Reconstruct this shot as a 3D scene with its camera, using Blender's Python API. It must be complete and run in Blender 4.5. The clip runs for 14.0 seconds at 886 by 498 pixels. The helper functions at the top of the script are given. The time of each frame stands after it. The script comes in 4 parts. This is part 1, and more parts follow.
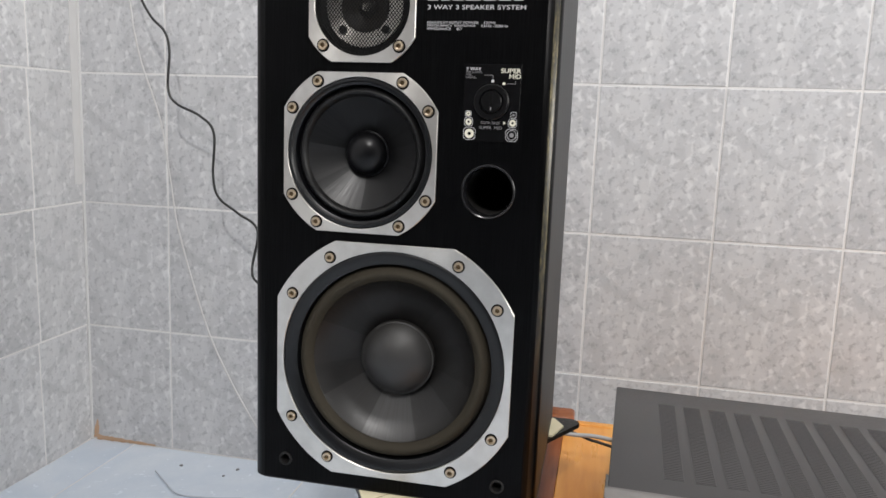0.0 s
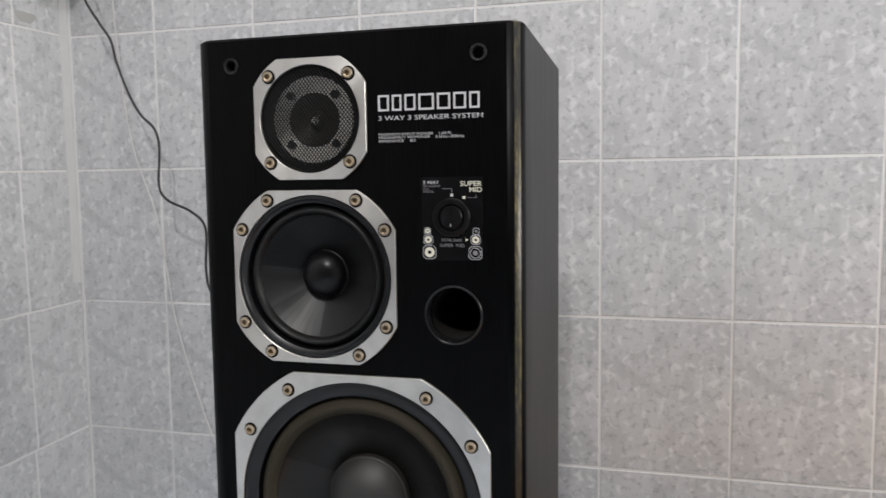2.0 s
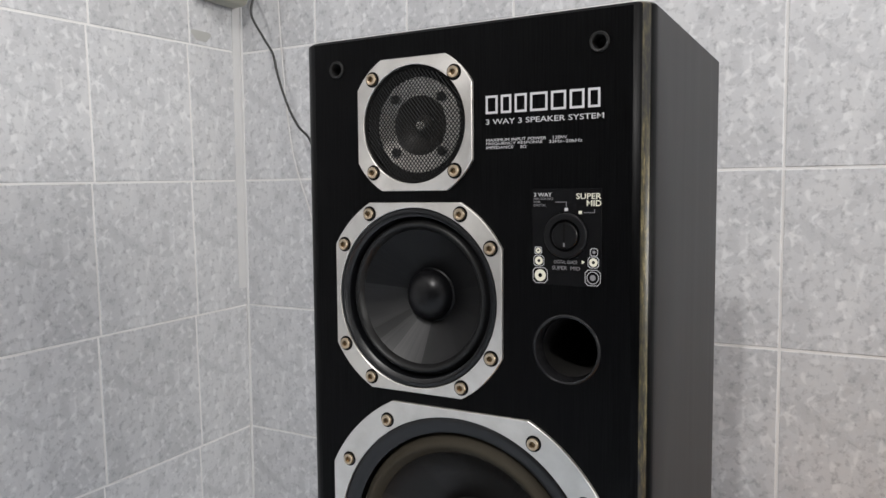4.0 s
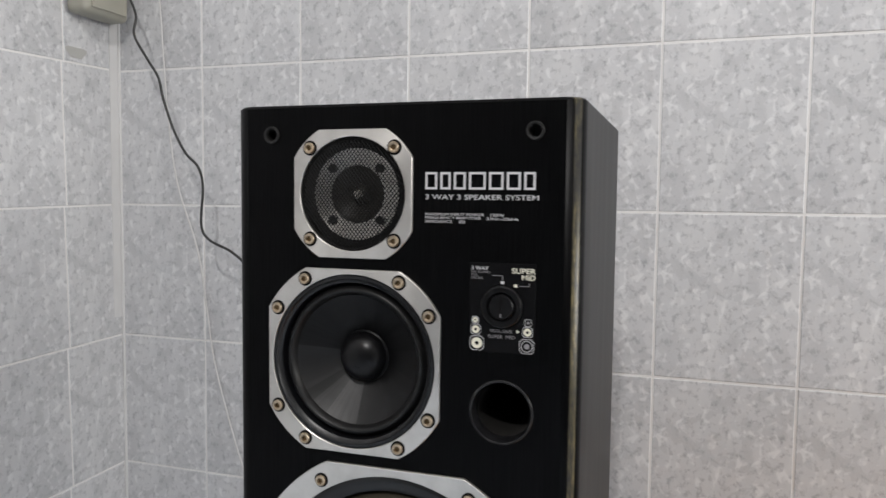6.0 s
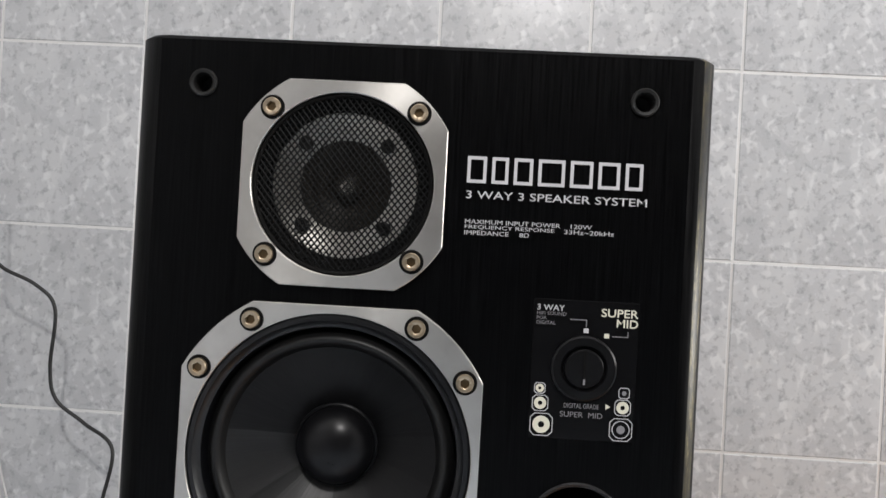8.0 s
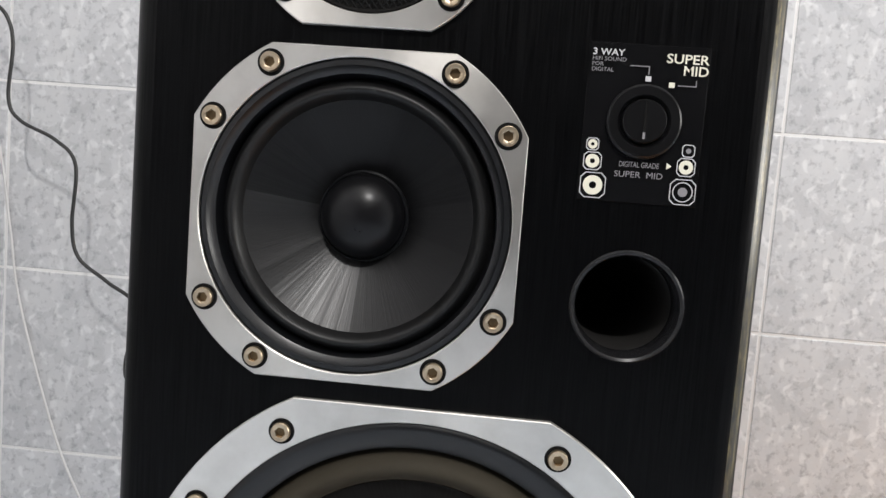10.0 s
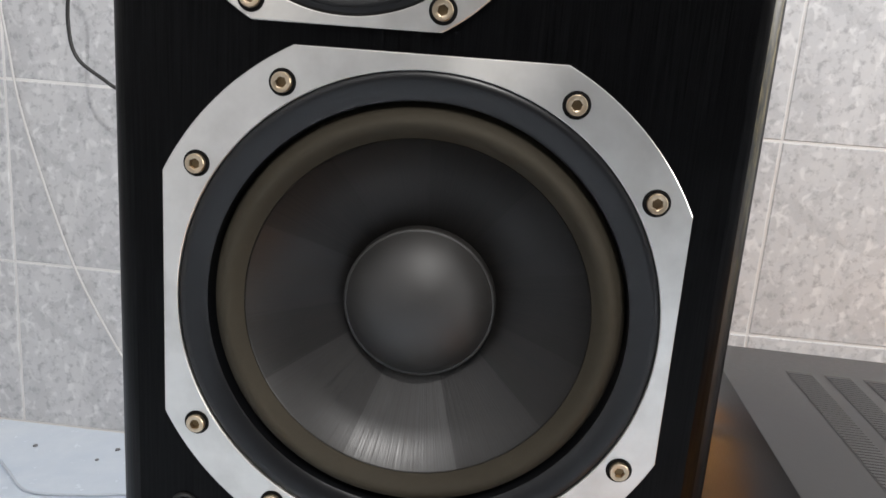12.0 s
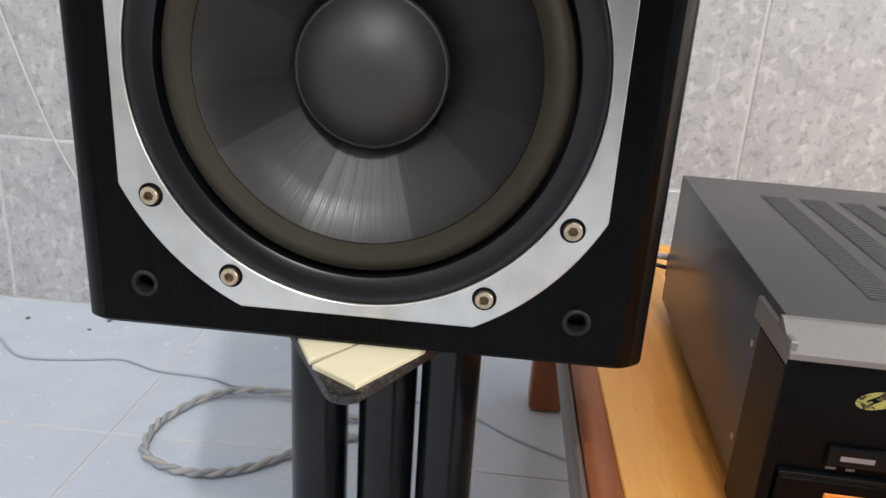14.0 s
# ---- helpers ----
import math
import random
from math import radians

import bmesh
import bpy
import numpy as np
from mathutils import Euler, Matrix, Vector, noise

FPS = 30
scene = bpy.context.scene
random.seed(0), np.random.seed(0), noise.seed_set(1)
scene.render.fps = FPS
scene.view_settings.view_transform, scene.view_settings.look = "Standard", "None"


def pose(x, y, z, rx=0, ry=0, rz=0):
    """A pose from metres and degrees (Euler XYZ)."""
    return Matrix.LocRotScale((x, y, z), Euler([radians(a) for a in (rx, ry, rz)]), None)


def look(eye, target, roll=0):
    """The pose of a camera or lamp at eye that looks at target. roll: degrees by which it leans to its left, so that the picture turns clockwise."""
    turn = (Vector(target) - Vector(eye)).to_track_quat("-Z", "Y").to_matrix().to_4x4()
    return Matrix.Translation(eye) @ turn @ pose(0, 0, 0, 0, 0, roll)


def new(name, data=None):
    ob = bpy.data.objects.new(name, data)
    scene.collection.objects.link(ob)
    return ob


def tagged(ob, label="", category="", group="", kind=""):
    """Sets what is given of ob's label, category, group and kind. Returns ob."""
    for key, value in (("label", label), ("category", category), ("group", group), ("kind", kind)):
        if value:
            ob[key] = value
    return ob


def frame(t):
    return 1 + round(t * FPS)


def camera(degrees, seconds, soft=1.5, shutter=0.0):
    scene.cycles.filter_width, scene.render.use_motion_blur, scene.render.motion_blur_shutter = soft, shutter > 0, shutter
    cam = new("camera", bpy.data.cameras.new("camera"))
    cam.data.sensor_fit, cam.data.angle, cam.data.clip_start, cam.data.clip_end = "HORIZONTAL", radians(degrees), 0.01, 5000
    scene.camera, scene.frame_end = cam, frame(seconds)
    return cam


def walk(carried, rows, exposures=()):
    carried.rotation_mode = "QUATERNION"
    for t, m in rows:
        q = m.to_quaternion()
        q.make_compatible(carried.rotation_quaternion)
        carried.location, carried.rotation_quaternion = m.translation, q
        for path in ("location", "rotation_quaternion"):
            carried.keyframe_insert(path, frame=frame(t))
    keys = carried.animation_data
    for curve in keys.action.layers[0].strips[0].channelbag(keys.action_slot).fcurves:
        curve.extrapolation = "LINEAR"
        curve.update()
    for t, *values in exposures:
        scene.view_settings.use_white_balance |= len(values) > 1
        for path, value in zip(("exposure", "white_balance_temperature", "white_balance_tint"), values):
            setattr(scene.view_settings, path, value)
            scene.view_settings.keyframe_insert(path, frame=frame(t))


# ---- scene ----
cam = camera(61.3, 14.0, shutter=0.2)
PATH = [
    (0, (0.188, -0.67, 0.668), (-0.22, 1.264, 0.362), 2.2),
    (0.5, (0.215, -0.72, 0.689), (-0.17, 1.225, 0.425), 0.5),
    (1, (0.222, -0.715, 0.703), (-0.156, 1.237, 0.492), 0.3),
    (1.5, (0.228, -0.651, 0.715), (-0.161, 1.302, 0.531), 0.3),
    (2, (0.234, -0.586, 0.724), (-0.279, 1.339, 0.551), -0.7),
    (2.5, (0.24, -0.535, 0.735), (-0.628, 1.262, 0.599), -1.6),
    (2.7, (0.252, -0.511, 0.735), (-0.669, 1.26, 0.604), -1.6),
    (4.8, (0.272, -0.493, 0.721), (-0.699, 1.249, 0.577), -0.4),
    (5, (0.284, -0.496, 0.723), (-0.66, 1.261, 0.575), -0.5),
    (5.5, (0.304, -0.526, 0.725), (-0.446, 1.322, 0.581), 0.1),
    (6, (0.216, -0.539, 0.777), (-0.407, 1.357, 0.642), 0.6),
    (6.5, (0.062, -0.47, 0.775), (-0.281, 1.498, 0.681), 2.5),
    (7, (0.038, -0.399, 0.761), (-0.155, 1.592, 0.766), 3.7),
    (7.5, (0.031, -0.373, 0.761), (-0.084, 1.623, 0.778), 3.4),
    (7.7, (0.031, -0.37, 0.758), (-0.057, 1.628, 0.782), 3.1),
    (9.8, (0.026, -0.33, 0.668), (-0.1, 1.659, 0.496), 4.4),
    (10, (0.028, -0.329, 0.664), (-0.115, 1.659, 0.492), 4.4),
    (10.5, (0.036, -0.329, 0.638), (-0.125, 1.651, 0.403), 4.1),
    (11, (0.04, -0.32, 0.572), (-0.127, 1.648, 0.258), 4.1),
    (11.5, (0.041, -0.319, 0.562), (-0.14, 1.631, 0.158), 3.9),
    (12, (0.036, -0.323, 0.556), (-0.112, 1.618, 0.097), 4.4),
    (12.5, (0.049, -0.329, 0.528), (-0.083, 1.602, 0.025), 4.8),
    (13, (0.057, -0.332, 0.503), (-0.059, 1.58, -0.072), 4.5),
    (13.5, (0.064, -0.332, 0.49), (-0.081, 1.562, -0.135), 3.7),
    (14, (0.064, -0.336, 0.487), (-0.065, 1.545, -0.179), 3.7),
]
walk(cam, [(t, look(eye, target, roll)) for t, eye, target, roll in PATH],
     exposures=[(0, -0.09), (0.5, -0.21), (1.0, -0.33), (2.0, -0.36), (2.7, -0.21), (4.8, -0.22), (6.0, -0.35), (7.0, -0.42), (7.7, -0.38), (9.8, 0.07), (11.0, 0.12), (12.5, 0.12), (14.0, 0.15)])

# ---- light: one hanging lamp in a closed room ----
world = bpy.data.worlds.new("world")
scene.world = world
world.use_nodes = True
world.node_tree.nodes["Background"].inputs[0].default_value = (0.9, 0.95, 1.0, 1)
world.node_tree.nodes["Background"].inputs[1].default_value = 0.05


def bulb(name, place, radius, watts, colour):
    data = bpy.data.lights.new(name, "POINT")
    data.shadow_soft_size, data.energy, data.color = radius, watts, colour
    ob = new(name, data)
    ob.location = place
    return ob


bulb("hanging_lamp", (0.23, -1.35, 1.98), 0.04, 71, (1.0, 0.975, 0.96))

# daylight in the opening of the window
sky_data = bpy.data.lights.new("window_light", "AREA")
sky_data.shape, sky_data.size, sky_data.size_y, sky_data.energy, sky_data.color = "RECTANGLE", 1.0, 0.9, 44, (1.0, 0.98, 0.945)
sky_light = new("window_light", sky_data)
sky_light.matrix_basis = look((2.54, -0.17, 1.32), (0.0, -0.17, 1.32))


# ---- materials ----
class Mat:
    """A small builder of node materials."""

    def __init__(self, name, colour=(0.5, 0.5, 0.5), rough=0.5, metal=0.0, **more):
        self.m = bpy.data.materials.new(name)
        self.m.use_nodes = True
        self.t = self.m.node_tree
        self.b = self.t.nodes["Principled BSDF"]
        self.b.inputs["Base Color"].default_value = (*colour, 1)
        self.b.inputs["Roughness"].default_value = rough
        self.b.inputs["Metallic"].default_value = metal
        for k, v in more.items():
            self.b.inputs[k.replace("_", " ").title().replace("Ior", "IOR")].default_value = v
        self.co = None

    def node(self, kind, **sets):
        n = self.t.nodes.new(kind)
        for k, v in sets.items():
            if k in n.inputs:
                n.inputs[k].default_value = v
        return n

    def link(self, a, b):
        self.t.links.new(a, b)

    def coords(self, scale=(1, 1, 1), shift=False):
        c = self.node("ShaderNodeTexCoord")
        m = self.node("ShaderNodeMapping")
        m.inputs["Scale"].default_value = scale
        self.link(c.outputs["Object"], m.inputs["Vector"])
        if shift:
            o = self.node("ShaderNodeObjectInfo")
            k = self.node("ShaderNodeVectorMath")
            k.operation = "SCALE"
            k.inputs[0].default_value = (7.1, 3.7, 5.3)
            self.link(o.outputs["Random"], k.inputs["Scale"])
            self.link(k.outputs[0], m.inputs["Location"])
        return m.outputs["Vector"]

    def noise(self, vec, scale, detail=4.0, rough=0.55, warp=0.0):
        n = self.node("ShaderNodeTexNoise")
        n.inputs["Scale"].default_value = scale
        n.inputs["Detail"].default_value = detail
        n.inputs["Roughness"].default_value = rough
        n.inputs["Distortion"].default_value = warp
        self.link(vec, n.inputs["Vector"])
        return n.outputs["Fac"]

    def ramp(self, fac, *stops):
        r = self.node("ShaderNodeValToRGB")
        e = r.color_ramp.elements
        while len(e) < len(stops):
            e.new(0.5)
        for el, (p, c) in zip(e, stops):
            el.position = p
            el.color = (*c, 1) if len(c) == 3 else c
        self.link(fac, r.inputs["Fac"])
        return r.outputs["Color"]

    def grey(self, fac, lo, hi, a=0.0, b=1.0):
        r = self.node("ShaderNodeMapRange")
        r.inputs["From Min"].default_value, r.inputs["From Max"].default_value = lo, hi
        r.inputs["To Min"].default_value, r.inputs["To Max"].default_value = a, b
        self.link(fac, r.inputs["Value"])
        return r.outputs["Result"]

    def mix(self, fac, a, b, kind="MIX"):
        n = self.node("ShaderNodeMix")
        n.data_type, n.blend_type = "RGBA", kind
        for i, v in ((0, fac), (6, a), (7, b)):
            if isinstance(v, (int, float)):
                n.inputs[i].default_value = v
            elif isinstance(v, tuple):
                n.inputs[i].default_value = (*v, 1)
            else:
                self.link(v, n.inputs[i])
        return n.outputs[2]

    def colour(self, out):
        self.link(out, self.b.inputs["Base Color"])

    def rough(self, out):
        self.link(out, self.b.inputs["Roughness"])

    def bump(self, out, strength=0.2, distance=0.001):
        n = self.node("ShaderNodeBump")
        n.inputs["Strength"].default_value = strength
        n.inputs["Distance"].default_value = distance
        self.link(out, n.inputs["Height"])
        self.link(n.outputs[0], self.b.inputs["Normal"])

    def angle(self):
        """The angle round the y axis of the object, in radians, and a vector of it."""
        c = self.node("ShaderNodeTexCoord")
        s = self.node("ShaderNodeSeparateXYZ")
        self.link(c.outputs["Object"], s.inputs[0])
        a = self.node("ShaderNodeMath")
        a.operation = "ARCTAN2"
        self.link(s.outputs["X"], a.inputs[0])
        self.link(s.outputs["Z"], a.inputs[1])
        v = self.node("ShaderNodeCombineXYZ")
        self.link(a.outputs[0], v.inputs["X"])
        k = self.node("ShaderNodeVectorMath")
        k.operation = "LENGTH"
        self.link(c.outputs["Object"], k.inputs[0])
        self.link(k.outputs["Value"], v.inputs["Y"])
        return v.outputs[0]


def tile_material():
    m = Mat("mottled_grey_tile", rough=0.3)
    v = m.coords()
    cloud = m.noise(v, 16, 4, 0.6, 0.4)
    flake = m.noise(m.coords(scale=(1.0, 1.0, 0.85)), 62, 2, 0.5, 0.5)
    smudge = m.noise(v, 90, 4, 0.6, 0.2)
    fine = m.noise(v, 260, 3, 0.6)
    c = m.ramp(cloud, (0.34, (0.47, 0.472, 0.485)), (0.52, (0.53, 0.532, 0.543)), (0.68, (0.585, 0.585, 0.59)))
    c = m.mix(m.grey(smudge, 0.48, 0.33, 0, 0.8), c, (0.30, 0.302, 0.318))
    c = m.mix(m.grey(flake, 0.56, 0.68, 0, 0.7), c, (0.74, 0.74, 0.742))
    c = m.mix(m.grey(fine, 0.35, 0.7, 0, 0.3), c, (0.60, 0.60, 0.61))
    o = m.node("ShaderNodeObjectInfo")
    k = m.node("ShaderNodeHueSaturation")
    m.link(m.grey(o.outputs["Random"], 0, 1, 0.95, 1.04), k.inputs["Value"])
    m.link(c, k.inputs["Color"])
    m.colour(k.outputs[0])
    m.rough(m.grey(cloud, 0.3, 0.7, 0.22, 0.34))
    m.bump(flake, 0.08, 0.0006)
    return m.m


def floor_material():
    m = Mat("pale_blue_floor_tile", rough=0.2)
    v = m.coords(shift=True)
    big = m.noise(v, 5, 5, 0.6, 1.2)
    fine = m.noise(v, 60, 5, 0.7)
    c = m.ramp(big, (0.30, (0.55, 0.63, 0.735)), (0.5, (0.61, 0.68, 0.77)), (0.7, (0.67, 0.73, 0.80)))
    c = m.mix(m.grey(fine, 0.35, 0.7, 0, 0.3), c, (0.52, 0.59, 0.68))
    m.colour(c)
    m.rough(m.grey(fine, 0.3, 0.7, 0.13, 0.3))
    m.bump(big, 0.05, 0.001)
    return m.m


def grained_black(name, lo, hi, rough, grain, gloss, relief=0.08):
    m = Mat(name, rough=rough, specular_ior_level=gloss)
    v = m.coords(scale=grain)
    g = m.noise(v, 1.0, 6, 0.7)
    w = m.noise(m.coords(scale=(9, 9, 4)), 1.0, 3)
    c = m.ramp(g, (0.35, lo), (0.65, hi))
    c = m.mix(m.grey(w, 0.35, 0.7, 0, 0.5), c, lo)
    m.colour(c)
    m.rough(m.grey(g, 0.3, 0.7, rough - 0.05, rough + 0.06))
    m.link(m.grey(g, 0.38, 0.62, gloss * 0.72, gloss * 1.3), m.b.inputs["Specular IOR Level"])
    m.bump(g, relief, 0.0003)
    return m.m


def sheen_edge():
    m = Mat("gold_sheen_edge", rough=0.34)
    a = m.noise(m.coords(scale=(160, 160, 14)), 1.0, 5, 0.7)
    b = m.noise(m.coords(scale=(400, 400, 90)), 1.0, 4, 0.7)
    s = m.mix(0.5, a, b)
    # gold reflection painted into the colour along the upper part, black towards the foot
    w = m.ramp(s, (0.42, (0.004, 0.004, 0.004)), (0.53, (0.045, 0.037, 0.015)), (0.65, (0.20, 0.160, 0.070)))
    c = m.node("ShaderNodeTexCoord")
    h = m.node("ShaderNodeSeparateXYZ")
    m.link(c.outputs["Object"], h.inputs[0])
    m.colour(m.mix(m.grey(h.outputs["Z"], 0.13, 0.24, 0, 1), (0.004, 0.004, 0.0045), w))
    m.bump(s, 0.3, 0.0004)
    return m.m


def brushed():
    m = Mat("brushed_aluminium", (0.66, 0.655, 0.64), 0.36, 1.0, anisotropic=0.7, anisotropic_rotation=0.25)
    tan = m.node("ShaderNodeTangent")
    tan.direction_type, tan.axis = "RADIAL", "Y"
    m.link(tan.outputs[0], m.b.inputs["Tangent"])
    n = m.noise(m.coords(), 55, 3)
    s = m.noise(m.coords(scale=(40, 40, 40)), 1.0, 4, 0.6)
    m.colour(m.mix(m.grey(s, 0.4, 0.7, 0, 0.6), (0.72, 0.695, 0.655), (0.54, 0.515, 0.475)))
    m.rough(m.grey(n, 0.3, 0.7, 0.33, 0.37))
    return m.m


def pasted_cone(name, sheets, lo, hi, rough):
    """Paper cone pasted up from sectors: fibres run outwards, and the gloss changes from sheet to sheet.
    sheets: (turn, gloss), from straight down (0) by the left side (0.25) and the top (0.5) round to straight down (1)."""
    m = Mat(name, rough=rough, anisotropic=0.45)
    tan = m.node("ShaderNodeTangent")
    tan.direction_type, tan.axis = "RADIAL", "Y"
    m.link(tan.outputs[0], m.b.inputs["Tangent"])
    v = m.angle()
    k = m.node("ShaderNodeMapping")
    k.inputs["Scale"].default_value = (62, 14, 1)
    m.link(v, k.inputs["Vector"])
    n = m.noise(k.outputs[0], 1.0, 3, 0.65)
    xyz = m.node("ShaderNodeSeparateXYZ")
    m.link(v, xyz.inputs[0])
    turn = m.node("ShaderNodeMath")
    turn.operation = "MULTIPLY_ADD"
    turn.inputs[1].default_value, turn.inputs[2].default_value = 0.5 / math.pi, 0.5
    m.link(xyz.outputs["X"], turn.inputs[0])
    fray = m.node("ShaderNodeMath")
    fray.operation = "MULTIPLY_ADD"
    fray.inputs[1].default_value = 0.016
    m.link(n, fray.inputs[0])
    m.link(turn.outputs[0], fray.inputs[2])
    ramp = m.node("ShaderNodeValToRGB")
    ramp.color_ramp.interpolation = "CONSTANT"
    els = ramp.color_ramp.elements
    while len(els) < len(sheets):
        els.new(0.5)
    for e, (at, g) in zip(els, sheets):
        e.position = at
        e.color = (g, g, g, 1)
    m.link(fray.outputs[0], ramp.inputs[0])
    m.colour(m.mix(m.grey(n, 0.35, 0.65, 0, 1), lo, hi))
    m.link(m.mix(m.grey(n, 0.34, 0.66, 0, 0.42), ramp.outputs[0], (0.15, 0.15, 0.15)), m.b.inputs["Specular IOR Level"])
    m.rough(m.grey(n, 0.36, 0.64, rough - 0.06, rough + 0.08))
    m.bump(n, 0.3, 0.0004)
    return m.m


def wood(name, a, b, c, grain, rough=0.35):
    m = Mat(name, rough=rough)
    n = m.noise(m.coords(scale=grain), 1.0, 5, 0.62, 0.6)
    f = m.noise(m.coords(scale=tuple(5 * g for g in grain)), 1.0, 4, 0.6)
    col = m.ramp(n, (0.32, a), (0.5, b), (0.7, c))
    m.colour(m.mix(m.grey(f, 0.4, 0.7, 0, 0.35), col, a))
    m.rough(m.grey(f, 0.3, 0.7, rough - 0.06, rough + 0.1))
    m.bump(f, 0.1, 0.0005)
    return m.m


def speckled(name, a, b, scale, rough, metal=0.0, bump=0.1, spread=0.02, **more):
    m = Mat(name, a, rough, metal, **more)
    n = m.noise(m.coords(), scale, 4, 0.6)
    w = m.noise(m.coords(), scale / 9, 3, 0.6)
    m.colour(m.mix(m.mix(0.5, n, w), a, b))
    m.rough(m.grey(n, 0.3, 0.7, max(rough - spread, 0.03), rough + spread))
    if bump:
        m.bump(n, bump, 0.0004)
    return m.m


def worn_ink(name, ink, bare, scale=240, wear=0.41):
    """Printing that is scratched off in spots."""
    m = Mat(name, ink, 0.5)
    n = m.noise(m.coords(scale=(1.0, 1.0, 1.6)), scale, 3, 0.6, 0.6)
    m.colour(m.mix(m.grey(n, wear, wear + 0.09, 0, 1), bare, ink))
    return m.m


TILE = tile_material()
FLOOR_TILE = floor_material()
GROUT = speckled("white_grout", (0.80, 0.79, 0.775), (0.66, 0.65, 0.64), 90, 0.8)
FILLER = speckled("greyed_filler", (0.65, 0.645, 0.64), (0.52, 0.515, 0.515), 40, 0.7)
FLOOR_GROUT = speckled("pale_floor_grout", (0.70, 0.69, 0.68), (0.60, 0.59, 0.58), 90, 0.8)
DIMWALL = speckled("dark_unseen_wall", (0.034, 0.031, 0.028), (0.026, 0.024, 0.022), 30, 0.8)
PLASTER = speckled("white_plaster", (0.86, 0.85, 0.84), (0.80, 0.79, 0.78), 40, 0.85)
BAFFLE = grained_black("black_ash_baffle", (0.0007, 0.0007, 0.0009), (0.0019, 0.0020, 0.0023), 0.34, (850, 850, 18), 0.085, 0.25)
SIDE = grained_black("black_ash_vinyl", (0.002, 0.002, 0.0022), (0.014, 0.014, 0.014), 0.40, (75, 75, 2.5), 0.13, 0.2)
EDGE = sheen_edge()
METAL = brushed()
SCREW = speckled("aged_nickel_screw", (0.62, 0.52, 0.39), (0.44, 0.34, 0.23), 500, 0.36, 1.0)
SOCKET = speckled("tarnished_socket", (0.20, 0.14, 0.075), (0.09, 0.06, 0.035), 700, 0.4, 1.0)
DARK = speckled("dark_recess", (0.003, 0.003, 0.003), (0.006, 0.0055, 0.005), 200, 0.7, specular_ior_level=0.1)
GASKET = speckled("satin_black_rubber", (0.005, 0.0053, 0.0062), (0.0058, 0.0062, 0.0073), 130, 0.33, bump=0, specular_ior_level=0.4)
FOAM = speckled("brown_grey_foam", (0.024, 0.0205, 0.0145), (0.043, 0.0365, 0.0255), 260, 0.7, bump=0.3, specular_ior_level=0.15)
RUBBER = speckled("black_rubber", (0.004, 0.004, 0.0042), (0.009, 0.009, 0.009), 240, 0.4, specular_ior_level=0.3)
# sheen is built into the sheets: gloss raised in the bright lower and left sectors
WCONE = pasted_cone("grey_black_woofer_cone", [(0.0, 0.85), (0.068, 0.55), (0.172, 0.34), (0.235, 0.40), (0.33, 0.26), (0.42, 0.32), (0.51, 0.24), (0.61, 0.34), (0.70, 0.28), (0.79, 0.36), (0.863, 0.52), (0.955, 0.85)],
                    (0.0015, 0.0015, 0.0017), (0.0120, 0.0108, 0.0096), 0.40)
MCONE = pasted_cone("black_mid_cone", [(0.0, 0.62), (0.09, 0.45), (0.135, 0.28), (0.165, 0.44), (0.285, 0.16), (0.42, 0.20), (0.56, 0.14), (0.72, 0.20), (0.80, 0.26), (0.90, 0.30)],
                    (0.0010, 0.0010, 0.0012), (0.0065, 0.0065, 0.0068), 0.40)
CAP = speckled("matt_dust_cap", (0.0100, 0.0092, 0.0080), (0.0140, 0.0128, 0.0112), 90, 0.55, bump=0, specular_ior_level=0.75)
MCAP = speckled("glossy_black_cap", (0.004, 0.004, 0.0046), (0.006, 0.006, 0.0068), 90, 0.29, bump=0, specular_ior_level=0.22)
WIRE = speckled("black_grille_wire", (0.003, 0.003, 0.003), (0.0045, 0.0045, 0.0045), 400, 0.45, specular_ior_level=0.12)
DOME = speckled("dusty_dark_dome", (0.030, 0.024, 0.017), (0.004, 0.0035, 0.003), 260, 0.4, specular_ior_level=0.2)
CLEAR = speckled("shiny_foil_tip", (0.62, 0.60, 0.55), (0.30, 0.28, 0.24), 300, 0.2, 0.8)
PORT = speckled("port_black_plastic", (0.010, 0.010, 0.011), (0.012, 0.012, 0.013), 150, 0.22, specular_ior_level=0.25)
PORTIN = speckled("grey_tube_lining", (0.014, 0.0125, 0.011), (0.007, 0.0066, 0.006), 150, 0.7)
FILM = speckled("black_film_label", (0.004, 0.004, 0.0045), (0.006, 0.006, 0.0065), 60, 0.24, bump=0, specular_ior_level=0.12)
KNOB = speckled("black_knob_plastic", (0.003, 0.003, 0.0033), (0.0045, 0.0045, 0.005), 120, 0.3, bump=0, specular_ior_level=0.25)
RINGGREY = speckled("scuffed_grey_plastic", (0.006, 0.006, 0.006), (0.018, 0.0175, 0.017), 500, 0.5, specular_ior_level=0.25)
GLASS = Mat("window_glass", (0.95, 0.97, 0.96), 0.0, transmission_weight=1.0).m
INK = Mat("pale_grey_ink", (0.56, 0.55, 0.56), 0.5).m
DIMINK = Mat("dim_grey_ink", (0.22, 0.21, 0.22), 0.5).m
CREAMINK = Mat("cream_ink", (0.70, 0.67, 0.55), 0.5).m
PAD = speckled("cream_adhesive_foam", (0.72, 0.66, 0.47), (0.64, 0.58, 0.40), 60, 0.7)
STANDBLK = speckled("gloss_black_steel", (0.005, 0.0055, 0.007), (0.007, 0.0075, 0.009), 90, 0.22, bump=0, specular_ior_level=0.3)
